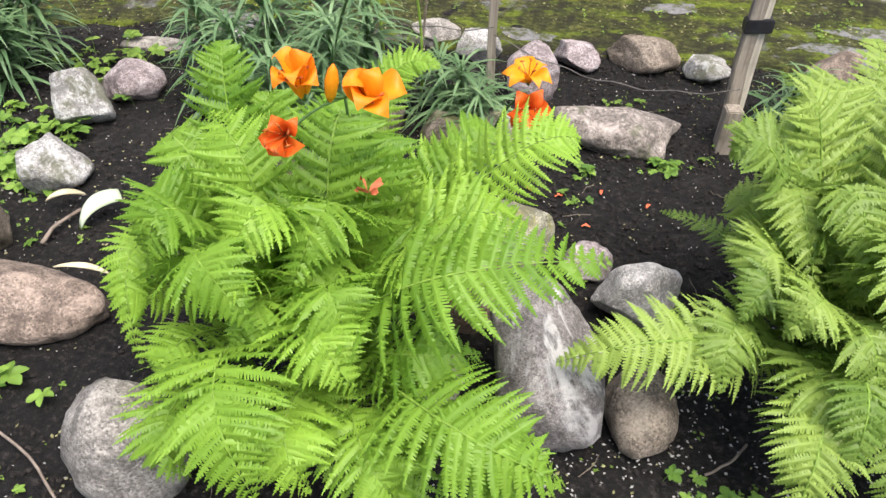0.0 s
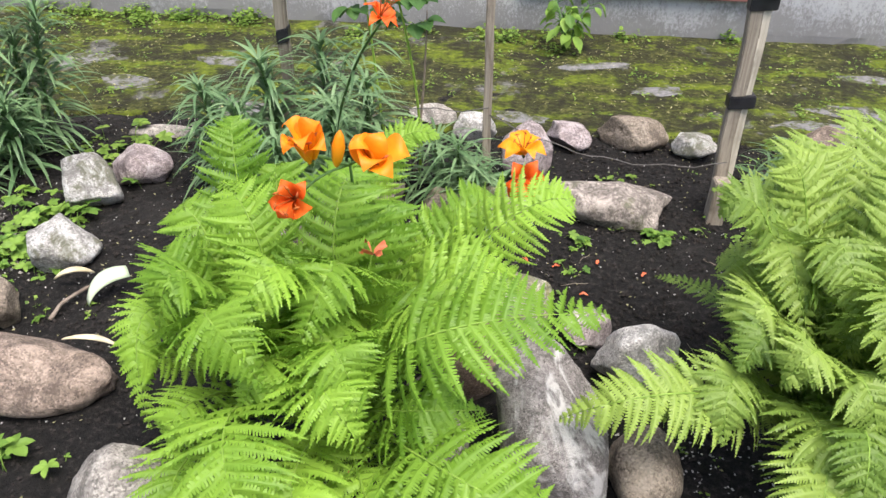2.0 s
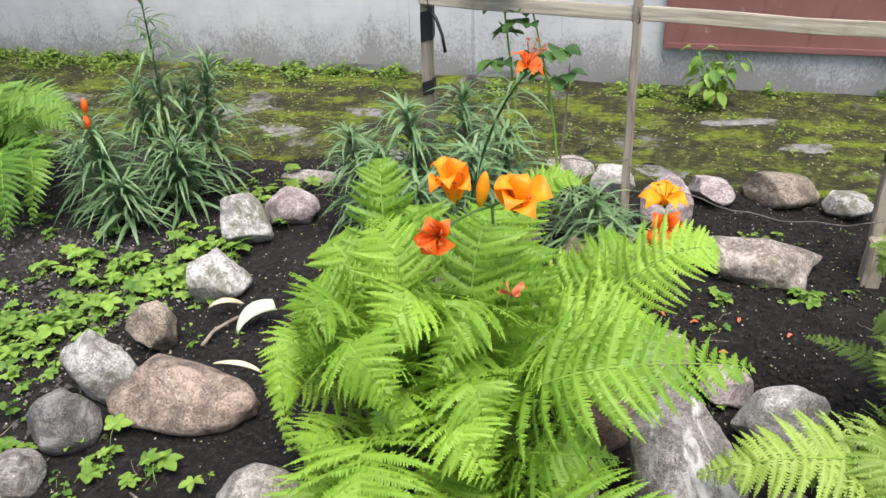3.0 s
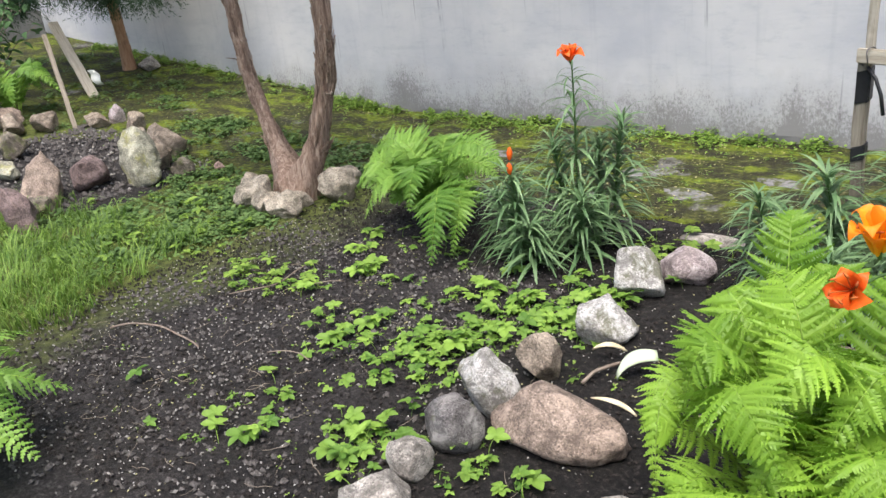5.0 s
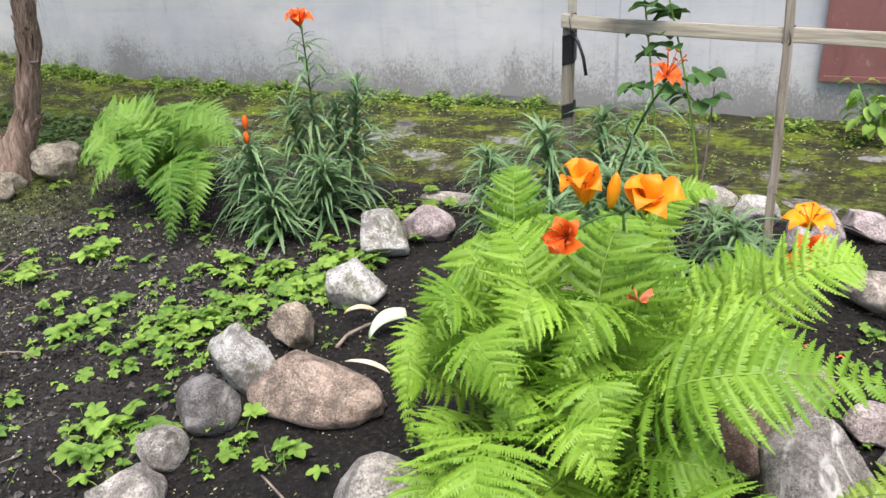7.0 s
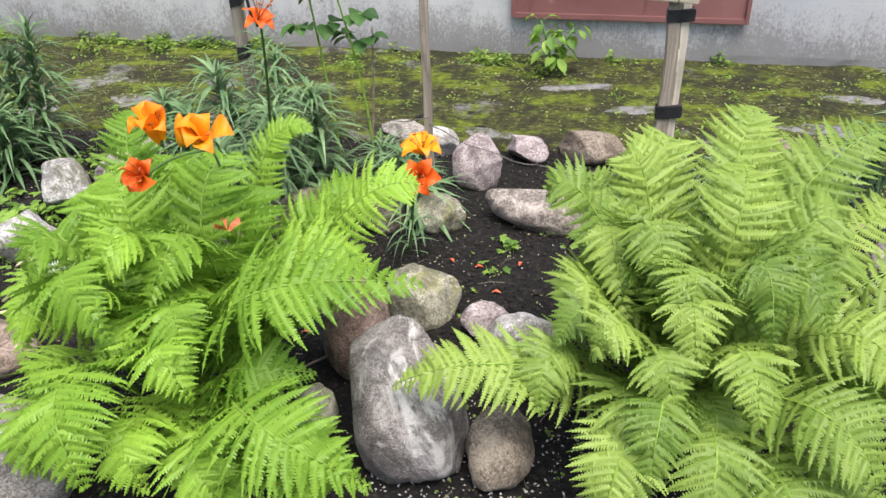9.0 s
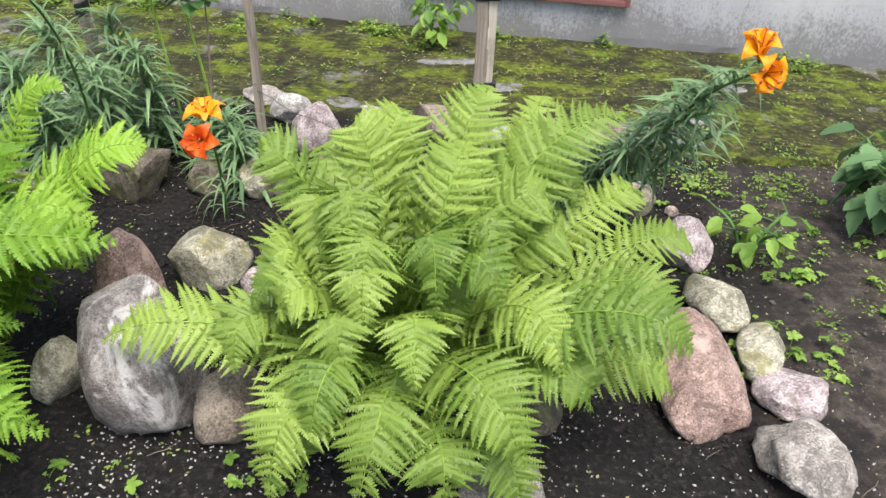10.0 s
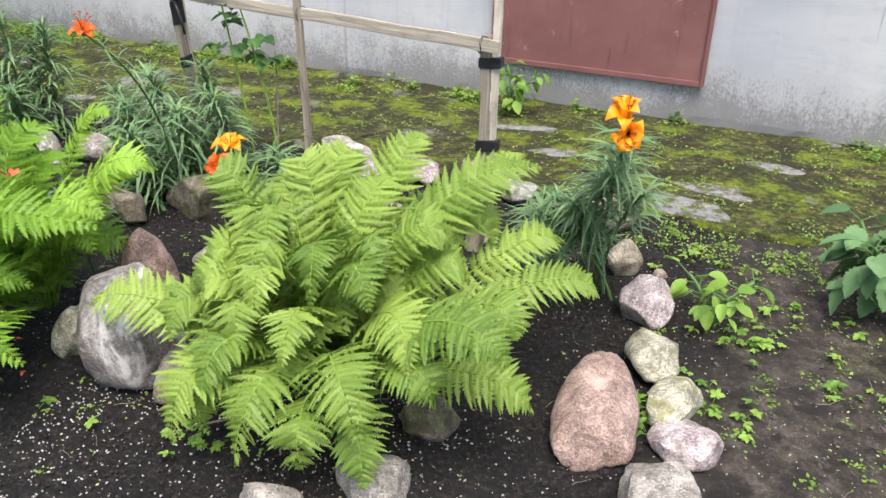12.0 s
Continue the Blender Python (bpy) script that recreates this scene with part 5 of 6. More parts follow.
def rose():
    rnd = random.Random(5)
    o = (-0.25, 2.5, 0.0)
    pl = empty("rose_bush", pose(*o), "thin climbing rose with dark round leaves", "rose")
    canes = [((0, 0, 0), (-0.02, -0.02, 0.5), (-0.12, -0.08, 1.15), 9), ((0.12, 0.0, 0), (0.16, -0.02, 0.4), (-0.08, -0.08, 1.15), 8), ((0.10, 0.0, 0), (0.14, 0.0, 0.3), (0.145, 0.0, 0.62), 0)]
    for a, c, b, n in canes:
        pts = bezier(a, c, b, 14)
        v, f = tube(pts, [0.0065 - 0.0003 * i for i in range(15)], 6)
        put("cane", mesh_of("cane", v, f, TWIG if n == 0 else FERN_STALK), pl)
        for i in range(n):
            p = pts[8 + int(i * 6 / max(1, n))]
            u = rnd.uniform(0, 360)
            side = Vector((math.cos(radians(u)), math.sin(radians(u)), 0.3)) * 0.05
            v, f = tube([p, p + side * 0.6, p + side * 1.5], [0.0018] * 3, 4)
            put("leaf_stalk", mesh_of("leaf_stalk", v, f, FERN_STALK), pl)
            for k, (dx, du) in enumerate(((1.5, 0), (1.2, 70), (1.2, -70), (0.7, 80), (0.7, -80))):
                put("leaf", ROSE_ME, pl, Matrix.Translation(p + side * dx) @ pose(0, 0, 0, rnd.uniform(-20, 20), rnd.uniform(-10, 35), u + du) @ Matrix.Scale(rnd.uniform(0.8, 1.2), 4))


rose()


def broad_plant(o, height, count, seed, label, scale=1.0, blades=BROAD_ME):
    rnd = random.Random(seed)
    pl = empty("broad_leaved_plant", pose(*o), label, "plant")
    for i in range(3):
        u = i * 2.1 + rnd.random()
        top = (0.12 * math.cos(u), 0.12 * math.sin(u), height * rnd.uniform(0.75, 1))
        pts = bezier((0.02 * math.cos(u), 0.02 * math.sin(u), 0), (top[0] * 0.3, top[1] * 0.3, height * 0.6), top, 8)
        v, f = tube(pts, [0.006] * 9, 6)
        put("stem", mesh_of("stem", v, f, LILY_STEM), pl)
        for k in range(count // 3):
            p = pts[2 + k % 7]
            a = k * 137.5 + i * 40
            st = Vector((math.cos(radians(a)), math.sin(radians(a)), 0.4)) * 0.05
            v, f = tube([p, p + st], [0.0025, 0.002], 5)
            put("leaf_stalk", mesh_of("leaf_stalk", v, f, LILY_STEM), pl)
            put("leaf", blades[rnd.randrange(3)], pl, Matrix.Translation(p + st) @ pose(0, 0, 0, rnd.uniform(-25, 25), rnd.uniform(5, 55), a) @ Matrix.Scale(scale * rnd.uniform(0.7, 1.1), 4))


broad_plant((2.32, 2.42, 0), 0.36, 54, 8, "broad-leaved green shrub beside the path", 1.0)
broad_plant((1.83, 2.10, 0), 0.19, 30, 9, "small bright broad-leaved weed beside stones", 0.6, BRIGHT_ME)
broad_plant((0.50, 3.95, 0.02), 0.25, 44, 10, "young light-green weed at the wall foot", 0.65, BRIGHT_ME)


def scrap(x, y, z, w, h, rz, label):
    verts, faces = [], []
    n = 8
    for i in range(n + 1):
        for j in range(n + 1):
            u, v = i / n - 0.5, j / n - 0.5
            verts.append((u * w * (1 - 0.3 * abs(v)), 0.02 * math.sin(u * 5 + v * 3) + 0.012 * math.sin(v * 9), v * h))
    for i in range(n):
        for j in range(n):
            a = i * (n + 1) + j
            faces.append((a, a + n + 1, a + n + 2, a + 1))
    ob = tagged(put("plastic_scrap", mesh_of("plastic_scrap", verts, faces, PAPER), None, pose(x, y, z, 10, 8, rz)), label, "scrap")
    sm = ob.modifiers.new("thick", "SOLIDIFY")
    sm.thickness = 0.0015


scrap(-7.16, 3.15, 0.46, 0.13, 0.14, 0, "small white plastic piece by the planks")
scrap(2.41, 2.40, 0.53, 0.05, 0.16, 5, "white plastic strip hanging on the shrub")
scrap(2.435, 2.40, 0.255, 0.035, 0.08, -20, "small white plastic scrap on the shrub")


# ---- trees ----
def limb(points, radii, sides=18, shag=0.012, seed=0):
    """A ridged trunk or limb, finely ringed."""
    dense, rr = [], []
    for i in range(len(points) - 1):
        a, b = Vector(points[i]), Vector(points[i + 1])
        for k in range(8):
            s = k / 8
            dense.append(a.lerp(b, s))
            rr.append(radii[i] + (radii[i + 1] - radii[i]) * s)
    dense.append(Vector(points[-1]))
    rr.append(radii[-1])
    for _ in range(5):
        dense = [dense[0]] + [(dense[i - 1] + dense[i] * 2 + dense[i + 1]) / 4 for i in range(1, len(dense) - 1)] + [dense[-1]]
    v, f = tube(dense, rr, sides)
    out = []
    for i, p in enumerate(v):
        c = dense[min(i // sides, len(dense) - 1)]
        k = i % sides
        d = Vector(p) - c
        bulge = shag * (noise.noise((k * 0.9, c.z * 3.5 + seed, seed)) * 1.2 + noise.noise((k * 2.3, c.z * 9, seed + 4)) * 0.7)
        out.append(c + d * (1 + bulge / max(d.length, 1e-3)))
    return out, f


def bark_strips(path, radius, count, seed):
    rnd = random.Random(seed)
    parts = []
    for _ in range(count):
        i = rnd.randrange(len(path) - 1)
        a, b = Vector(path[i]), Vector(path[i + 1])
        s = rnd.random()
        c = a.lerp(b, s)
        d = (b - a).normalized()
        u = rnd.uniform(0, 6.28)
        n = (d.orthogonal().normalized() * math.cos(u) + d.cross(d.orthogonal()).normalized() * math.sin(u))
        r = radius * rnd.uniform(0.95, 1.05)
        L, w = rnd.uniform(0.04, 0.13), rnd.uniform(0.004, 0.010)
        side = d.cross(n)
        p0, p1 = c + n * r, c + n * (r + rnd.uniform(0.004, 0.016)) + d * L
        vs = [p0 - side * w, p0 + side * w, p1 + side * w * 0.5, p1 - side * w * 0.5, p0 - n * 0.004 - side * w, p0 - n * 0.004 + side * w, p1 - n * 0.003 + side * w * 0.5, p1 - n * 0.003 - side * w * 0.5]
        parts.append((vs, [(0, 1, 2, 3), (7, 6, 5, 4), (0, 4, 5, 1), (1, 5, 6, 2), (2, 6, 7, 3), (3, 7, 4, 0)]))
    return join(parts)


def needle_crown(centres, per, spread, seed, length=0.05):
    """Many short needle sprays round the given centres."""
    rnd = random.Random(seed)
    parts_v, parts_f = [], []
    for c in centres:
        for _ in range(per):
            d = Vector((rnd.gauss(0, 1), rnd.gauss(0, 1), rnd.gauss(-0.2, 0.8)))
            p = Vector(c) + d * spread * rnd.random() ** 0.6
            ax = (d.normalized() + Vector((rnd.uniform(-.6, .6), rnd.uniform(-.6, .6), rnd.uniform(-.7, .3)))).normalized()
            s = ax.orthogonal().normalized()
            s2 = ax.cross(s)
            for k in range(7):
                q = p + ax * k * length * 0.32
                u = k * 2.4
                e = (s * math.cos(u) + s2 * math.sin(u)) * 0.8 + ax * 0.7
                w = ax.cross(e).normalized() * length * 0.10
                o = len(parts_v)
                parts_v += [q - w, q + w, q + e * length * 0.75]
                parts_f.append((o, o + 1, o + 2))
    return parts_v, parts_f


def juniper():
    o = (-3.55, 2.44, 0.0)
    tr = empty("juniper_tree", pose(*o), "twin-trunked juniper with shaggy peeling bark", "tree")
    left = [(0.0, 0.0, -0.10), (-0.01, 0.01, 0.04), (-0.08, 0.05, 0.15), (-0.22, 0.09, 0.30), (-0.42, 0.14, 0.645), (-0.49, 0.17, 0.90), (-0.55, 0.20, 1.14), (-0.56, 0.22, 1.6), (-0.5, 0.25, 2.6)]
    right = [(0.03, 0.0, -0.10), (0.04, 0.01, 0.04), (0.10, 0.04, 0.15), (0.20, 0.08, 0.31), (0.285, 0.11, 0.60), (0.35, 0.11, 0.875), (0.36, 0.11, 1.14), (0.36, 0.12, 1.6), (0.3, 0.12, 2.6)]
    v, f = limb(left, [0.16, 0.125, 0.075, 0.044, 0.035, 0.034, 0.034, 0.032, 0.02], 22, 0.024, 1)
    put("trunk", mesh_of("trunk", v, f, BARK), tr)
    v, f = limb(right, [0.15, 0.125, 0.080, 0.052, 0.043, 0.043, 0.042, 0.04, 0.03], 22, 0.024, 5)
    put("trunk", mesh_of("trunk", v, f, BARK), tr)
    put("loose_bark", mesh_of("loose_bark", *join([bark_strips(left[3:], 0.035, 210, 3), bark_strips(right[3:], 0.043, 210, 4), bark_strips(left[:2], 0.125, 70, 6), bark_strips(right[:2], 0.125, 70, 7), bark_strips(left[2:4], 0.048, 70, 16), bark_strips(right[2:4], 0.054, 70, 17)]), BARK, False), tr)["kind"] = "stuff"
    twigs = []
    for c in range(10):
        rnd = random.Random(c)
        base = Vector(left[5] if c % 2 else right[5]) + Vector((0, 0, rnd.uniform(-0.4, 0.1)))
        e = base + Vector((rnd.uniform(-0.12, 0.12), rnd.uniform(-0.12, 0.05), rnd.uniform(-0.02, 0.06)))
        twigs.append(tube([base, (base + e) / 2 + Vector((0, 0, 0.01)), e], [0.006, 0.004, 0.002], 5))
    put("twig_cluster", mesh_of("twig_cluster", *join(twigs), TWIG), tr)["kind"] = "stuff"
    rnd = random.Random(9)
    cen = [(rnd.uniform(-1.2, 0.9), rnd.uniform(-0.6, 0.8), rnd.uniform(1.75, 3.2)) for _ in range(46)]
    boughs = []
    for c in cen:
        a = Vector((-0.52 if c[0] < 0 else 0.34, 0.15, min(2.5, max(1.5, c[2] - 0.3))))
        boughs.append(tube([a, (a + Vector(c)) / 2 + Vector((0, 0, -0.05)), Vector(c)], [0.02, 0.013, 0.006], 6))
    put("bough_cluster", mesh_of("bough_cluster", *join(boughs), BARK), tr)["kind"] = "stuff"
    put("crown", mesh_of("crown", *needle_crown(cen, 190, 0.2, 10, 0.042), NEEDLE, False), tr)


juniper()


def far_tree():
    x, y = -8.04, 3.95
    g = ground_z(x, y)
    tr = empty("small_conifer", pose(x, y, g), "small conifer with orange-brown trunk by the wall", "tree")
    path = [(0, 0, -0.1), (0.0, 0.0, 0.1), (-0.02, 0.0, 0.4), (-0.05, 0, 1.0), (-0.1, 0, 2.2)]
    v, f = limb(path, [0.09, 0.065, 0.056, 0.052, 0.035], 14, 0.01, 8)
    put("trunk", mesh_of("trunk", v, f, WOOD_ORANGE), tr)
    rnd = random.Random(12)
    cen = [(rnd.uniform(-1.1, 1.7), rnd.uniform(-1.2, 0.1), rnd.uniform(0.80, 1.7)) for _ in range(75)]
    boughs = [tube([Vector((-0.07, 0, min(2.1, c[2] + 0.1))), Vector((c[0] * 0.5, c[1] * 0.5, c[2] + 0.12)), Vector(c)], [0.018, 0.012, 0.005], 6) for c in cen]
    put("bough_cluster", mesh_of("bough_cluster", *join(boughs), WOOD_ORANGE), tr)["kind"] = "stuff"
    put("crown", mesh_of("crown", *needle_crown(cen, 300, 0.13, 13, 0.042), NEEDLE, False), tr)


far_tree()


def sapling():
    """Leafy bush behind the far stone ring."""
    rnd = random.Random(77)
    o = (-7.85, 2.5, ground_z(-7.85, 2.5))
    pl = empty("leafy_bush", pose(*o), "grey-green leafy bush behind the stone ring", "bush")
    stems, leaves = [], []
    lv, lf = broad_leaf(0.10, 0.055, 0.3, 5)
    for i in range(16):
        u, r = rnd.uniform(0, 6.28), rnd.uniform(0.2, 0.6)
        tip = Vector((r * math.cos(u), r * math.sin(u), rnd.uniform(0.6, 1.25)))
        pts = bezier((0, 0, 0), (tip.x * 0.3, tip.y * 0.3, tip.z * 0.7), tip, 8)
        stems.append(tube(pts, [0.008 - 0.0007 * k for k in range(9)], 5))
        for k in range(16):
            p = pts[3 + k % 6]
            m = Matrix.Translation(p + Vector((rnd.uniform(-.06, .06), rnd.uniform(-.06, .06), rnd.uniform(-.04, .04)))) @ pose(0, 0, 0, rnd.uniform(-30, 30), rnd.uniform(-10, 45), rnd.uniform(0, 360))
            leaves.append(([m @ Vector(q) for q in lv], lf))
    put("branchwork", mesh_of("branchwork", *join(stems), TWIG), pl)["kind"] = "stuff"
    tagged(put("foliage", mesh_of("foliage", *join(leaves), BROAD_LEAF), pl), kind="stuff")


sapling()


def leaning_batten(a, b, w, t, material, label):
    a, b = Vector(a), Vector(b)
    q = (b - a).to_track_quat("Z", "Y").to_matrix().to_4x4()
    tagged(put("batten", bm_mesh("batten", box_bm(w, t, (b - a).length, 0.004, 0.01, 3), material), None, Matrix.Translation(a) @ q), label, "batten", "battens by the far bed")


leaning_batten((-6.39, 2.53, 0.12), (-6.72, 2.62, 0.92), 0.035, 0.03, WOOD_GREY, "weathered batten stuck upright in the far bed")
leaning_batten((-7.22, 3.14, 0.24), (-7.85, 3.2, 0.95), 0.09, 0.03, WOOD_PALE, "pale plank leaning near the far bed")
leaning_batten((-4.72, 1.02, -0.05), (-4.95, 1.08, 0.42), 0.04, 0.035, WOOD_GREY, "dark wooden stake at the near end")


# ---- weeds, grass, litter ----
def trifoliate(size, lift, seed, fans):
    """A stalked leaf of rounded leaflets spread like a fan."""
    rnd = random.Random(seed)
    end = Vector((size * 0.9, 0, lift))
    parts = [tube(bezier((0, 0, 0), (size * 0.15, 0, lift * 0.8), end, 5), [0.0013] * 6, 5)]
    for a, k in fans:
        lv, lf = broad_leaf(size, size * rnd.uniform(0.66, 0.86), rnd.uniform(0.02, 0.3), 8, 0.05)
        lv = [(x, y * (0.62 + 0.6 * x / size), z) for x, y, z in lv]
        m = Matrix.Translation(end) @ pose(0, 0, 0, rnd.uniform(-18, 18), rnd.uniform(-12, 16), a + rnd.uniform(-12, 12)) @ Matrix.Scale(k * rnd.uniform(0.85, 1.12), 4)
        parts.append(([m @ Vector(p) for p in lv], lf))
    return join(parts)


FIVE = ((0, 1.0), (60, 0.95), (-60, 0.95), (122, 0.7), (-122, 0.7))
THREE = ((0, 1.05), (95, 0.95), (-95, 0.95))
TRI = [mesh_of("leaf", *trifoliate(s, h, i, n), WEED) for i, (s, h, n) in enumerate(((0.040, 0.03, FIVE), (0.050, 0.045, FIVE), (0.024, 0.018, THREE), (0.044, 0.06, THREE), (0.034, 0.012, THREE), (0.030, 0.035, FIVE), (0.018, 0.01, THREE)))]


def weed_plant(m, seed, leaves, label):
    rnd = random.Random(seed)
    pl = empty("weed", m, label, "weed", "leafy weeds")
    for k in range(leaves):
        put("leaf", TRI[rnd.randrange(7)], pl, pose(rnd.uniform(-.03, .03), rnd.uniform(-.03, .03), -0.004, rnd.uniform(-16, 16), rnd.uniform(-18, 18), k * 360 / leaves + rnd.uniform(-45, 45)) @ Matrix.Scale(rnd.uniform(0.7, 1.15), 4))
    return pl


WEEDS = [weed_plant(pose(-1.6, 1.5, ground_z(-1.6, 1.5)), 1, 7, "bright green lobed-leafed weed in soil"),
         weed_plant(pose(-1.75, 1.62, ground_z(-1.75, 1.62)), 2, 4, "bright green lobed-leafed weed in soil"),
         weed_plant(pose(-1.5, 1.7, ground_z(-1.5, 1.7)), 3, 2, "small green lobed-leafed weed in soil"),
         weed_plant(pose(-1.85, 1.3, ground_z(-1.85, 1.3)), 4, 1, "single-leafed green seedling in soil"),
         weed_plant(pose(-1.45, 1.4, ground_z(-1.45, 1.4)), 5, 5, "bright green lobed-leafed weed in soil")]
rw = random.Random(21)
# centre x, y, spread x, y, number
PATCHES = [(-1.70, 1.48, 0.24, 0.2, 44), (-1.40, 1.84, 0.14, 0.14, 20), (-2.75, 1.62, 0.25, 0.16, 20), (-1.52, 1.06, 0.22, 0.14, 14), (-2.1, 1.4, 0.15, 0.12, 9), (-1.9, 0.8, 0.3, 0.2, 12), (-2.5, 1.62, 0.12, 0.14, 10), (-1.5, 1.55, 0.2, 0.22, 22), (-1.36, 2.02, 0.12, 0.1, 16), (-1.62, 1.95, 0.2, 0.12, 12), (-2.35, 1.85, 0.06, 0.06, 4), (-1.38, 0.92, 0.12, 0.1, 10), (-1.55, 2.1, 0.3, 0.12, 14),
           (-2.3, 2.0, 0.35, 0.25, 10), (-1.3, 2.55, 0.15, 0.12, 12), (0.62, 2.55, 0.07, 0.04, 3), (0.72, 2.12, 0.10, 0.05, 5), (0.38, 2.0, 0.08, 0.08, 5), (0.93, 2.22, 0.07, 0.05, 4), (0.43, 1.4, 0.04, 0.1, 2),
           (-1.05, 1.05, 0.14, 0.10, 7), (1.85, 2.1, 0.12, 0.2, 8), (2.0, 2.6, 0.2, 0.15, 9), (2.15, 2.1, 0.18, 0.18, 6), (1.7, 2.65, 0.2, 0.15, 9), (0.25, 0.86, 0.25, 0.06, 5), (0.62, 0.93, 0.1, 0.06, 5),
           (-0.75, 0.8, 0.14, 0.14, 7), (-3.5, 1.75, 0.35, 0.3, 24), (-4.1, 2.1, 0.4, 0.4, 34), (-3.95, 1.4, 0.3, 0.25, 14), (-3.0, 2.65, 0.3, 0.2, 10), (1.85, 1.75, 0.06, 0.2, 6), (1.93, 1.62, 0.05, 0.08, 5), (2.32, 1.85, 0.06, 0.05, 5), (2.1, 2.3, 0.16, 0.1, 8), (1.95, 2.0, 0.06, 0.10, 7), (1.72, 1.52, 0.03, 0.08, 4)]
far_leaves = []
for cx, cy, sx, sy, n in PATCHES:
    for _ in range(int(n * 1.1) + 1):
        x, y = cx + rw.gauss(0, sx * 0.7), cy + rw.gauss(0, sy * 0.7)
        k = rw.uniform(0.42, 1.0) * (0.62 if cx > -0.9 else 1.0)
        z = pave_z(x, y) if y > 3.05 else ground_z(x, y)
        m = pose(x, y, z, rw.uniform(-8, 8), rw.uniform(-8, 8), rw.uniform(0, 360)) @ Matrix.Scale(k, 4)
        if cx > -2.65 and cy < 2.5:
            copy_thing(WEEDS[rw.randrange(5)], m)
            continue
        for _ in range(3):
            leaf = TRI[rw.randrange(7)]
            mm = m @ pose(0, 0, 0, 0, rw.uniform(-15, 15), rw.uniform(0, 360))
            far_leaves.append(([mm @ v.co for v in leaf.vertices], [tuple(p.vertices) for p in leaf.polygons]))
tagged(put("leafy_ground_cover", mesh_of("leafy_ground_cover", *join(far_leaves), WEED_FINE)), "low green leafy weeds beyond the bed", "ground cover", kind="stuff")


def scatter_leaves(name, label, spots, size, material, seed, lift=0.03):
    """Low clumps of tiny leaves, one piece of stuff."""
    rnd = random.Random(seed)
    V, F = [], []
    for x, y, r, n in spots:
        for _ in range(n):
            u, q = rnd.uniform(0, 6.28), r * abs(rnd.gauss(0, 0.55))
            px, py = x + q * math.cos(u), min(y + q * math.sin(u), wall_y(x) - 0.02)
            gz = max(ground_z(px, py), pave_z(px, py)) if py > 2.9 else ground_z(px, py)
            c = Vector((px, py, gz + rnd.random() * lift * max(0.2, 1 - q / r)))
            a = rnd.uniform(0, 6.28)
            t = rnd.uniform(-0.5, 0.6)
            s = size * rnd.uniform(0.5, 1.3)
            d = Vector((math.cos(a), math.sin(a), t)).normalized()
            e = d.cross(Vector((rnd.uniform(-.4, .4), rnd.uniform(-.4, .4), 1))).normalized()
            o = len(V)
            V += [c, c + d * s * 0.45 + e * s * 0.36, c + d * s, c + d * s * 0.45 - e * s * 0.36]
            F.append((o, o + 1, o + 2, o + 3))
    tagged(put(name, mesh_of(name, V, F, material)), label, name.replace("_", " "), kind="stuff")


rs = random.Random(33)
spots = []
for _ in range(330):
    x = rs.uniform(-9.5, 2.6)
    if noise.noise((x * 1.7, 7.0, 0.0)) + (0.25 if x < -1.2 else -0.12) < rs.uniform(-0.25, 0.45):
        continue
    spots.append((x, wall_y(x) - abs(rs.gauss(0.02, 0.14)), rs.uniform(0.05, 0.16), rs.randrange(30, 110)))
scatter_leaves("wall_weeds", "low green weeds along the wall foot", spots, 0.024, WEED_FINE, 1, 0.07)
spots = [(rs.uniform(-5.5, 3), rs.uniform(2.95, 4.1), rs.uniform(0.04, 0.12), rs.randrange(6, 24)) for _ in range(300)]
scatter_leaves("moss_weeds", "tiny green weeds in the moss", spots, 0.016, WEED_FINE, 2, 0.02)
spots = [(rs.uniform(-5.6, -3.3), rs.uniform(1.2, 3.4), rs.uniform(0.08, 0.2), rs.randrange(60, 130)) for _ in range(260)]
spots += [(rs.uniform(-9.5, -5.5), rs.uniform(0.8, 4.0), rs.uniform(0.1, 0.3), rs.randrange(40, 100)) for _ in range(110)]
scatter_leaves("ground_cover", "clover and creeping weeds on the lawn side", [q for q in spots if (q[0] + 5.45) ** 2 + ((q[1] - 1.95) * 1.35) ** 2 > 0.9], 0.032, COVER, 3, 0.05)
spots = [(rs.uniform(1.6, 2.7), rs.uniform(1.4, 3.0), rs.uniform(0.03, 0.09), rs.randrange(8, 30)) for _ in range(60)]
spots += [(rs.gauss(1.9, 0.35), rs.gauss(2.75, 0.12), rs.uniform(0.05, 0.12), rs.randrange(30, 70)) for _ in range(40)]
spots += [(rs.uniform(-3.0, 1.3), rs.uniform(0.6, 2.7), rs.uniform(0.02, 0.05), rs.randrange(3, 9)) for _ in range(210)]
scatter_leaves("seedlings", "tiny seedlings dotted over the soil", spots, 0.013, WEED_FINE, 4, 0.015)


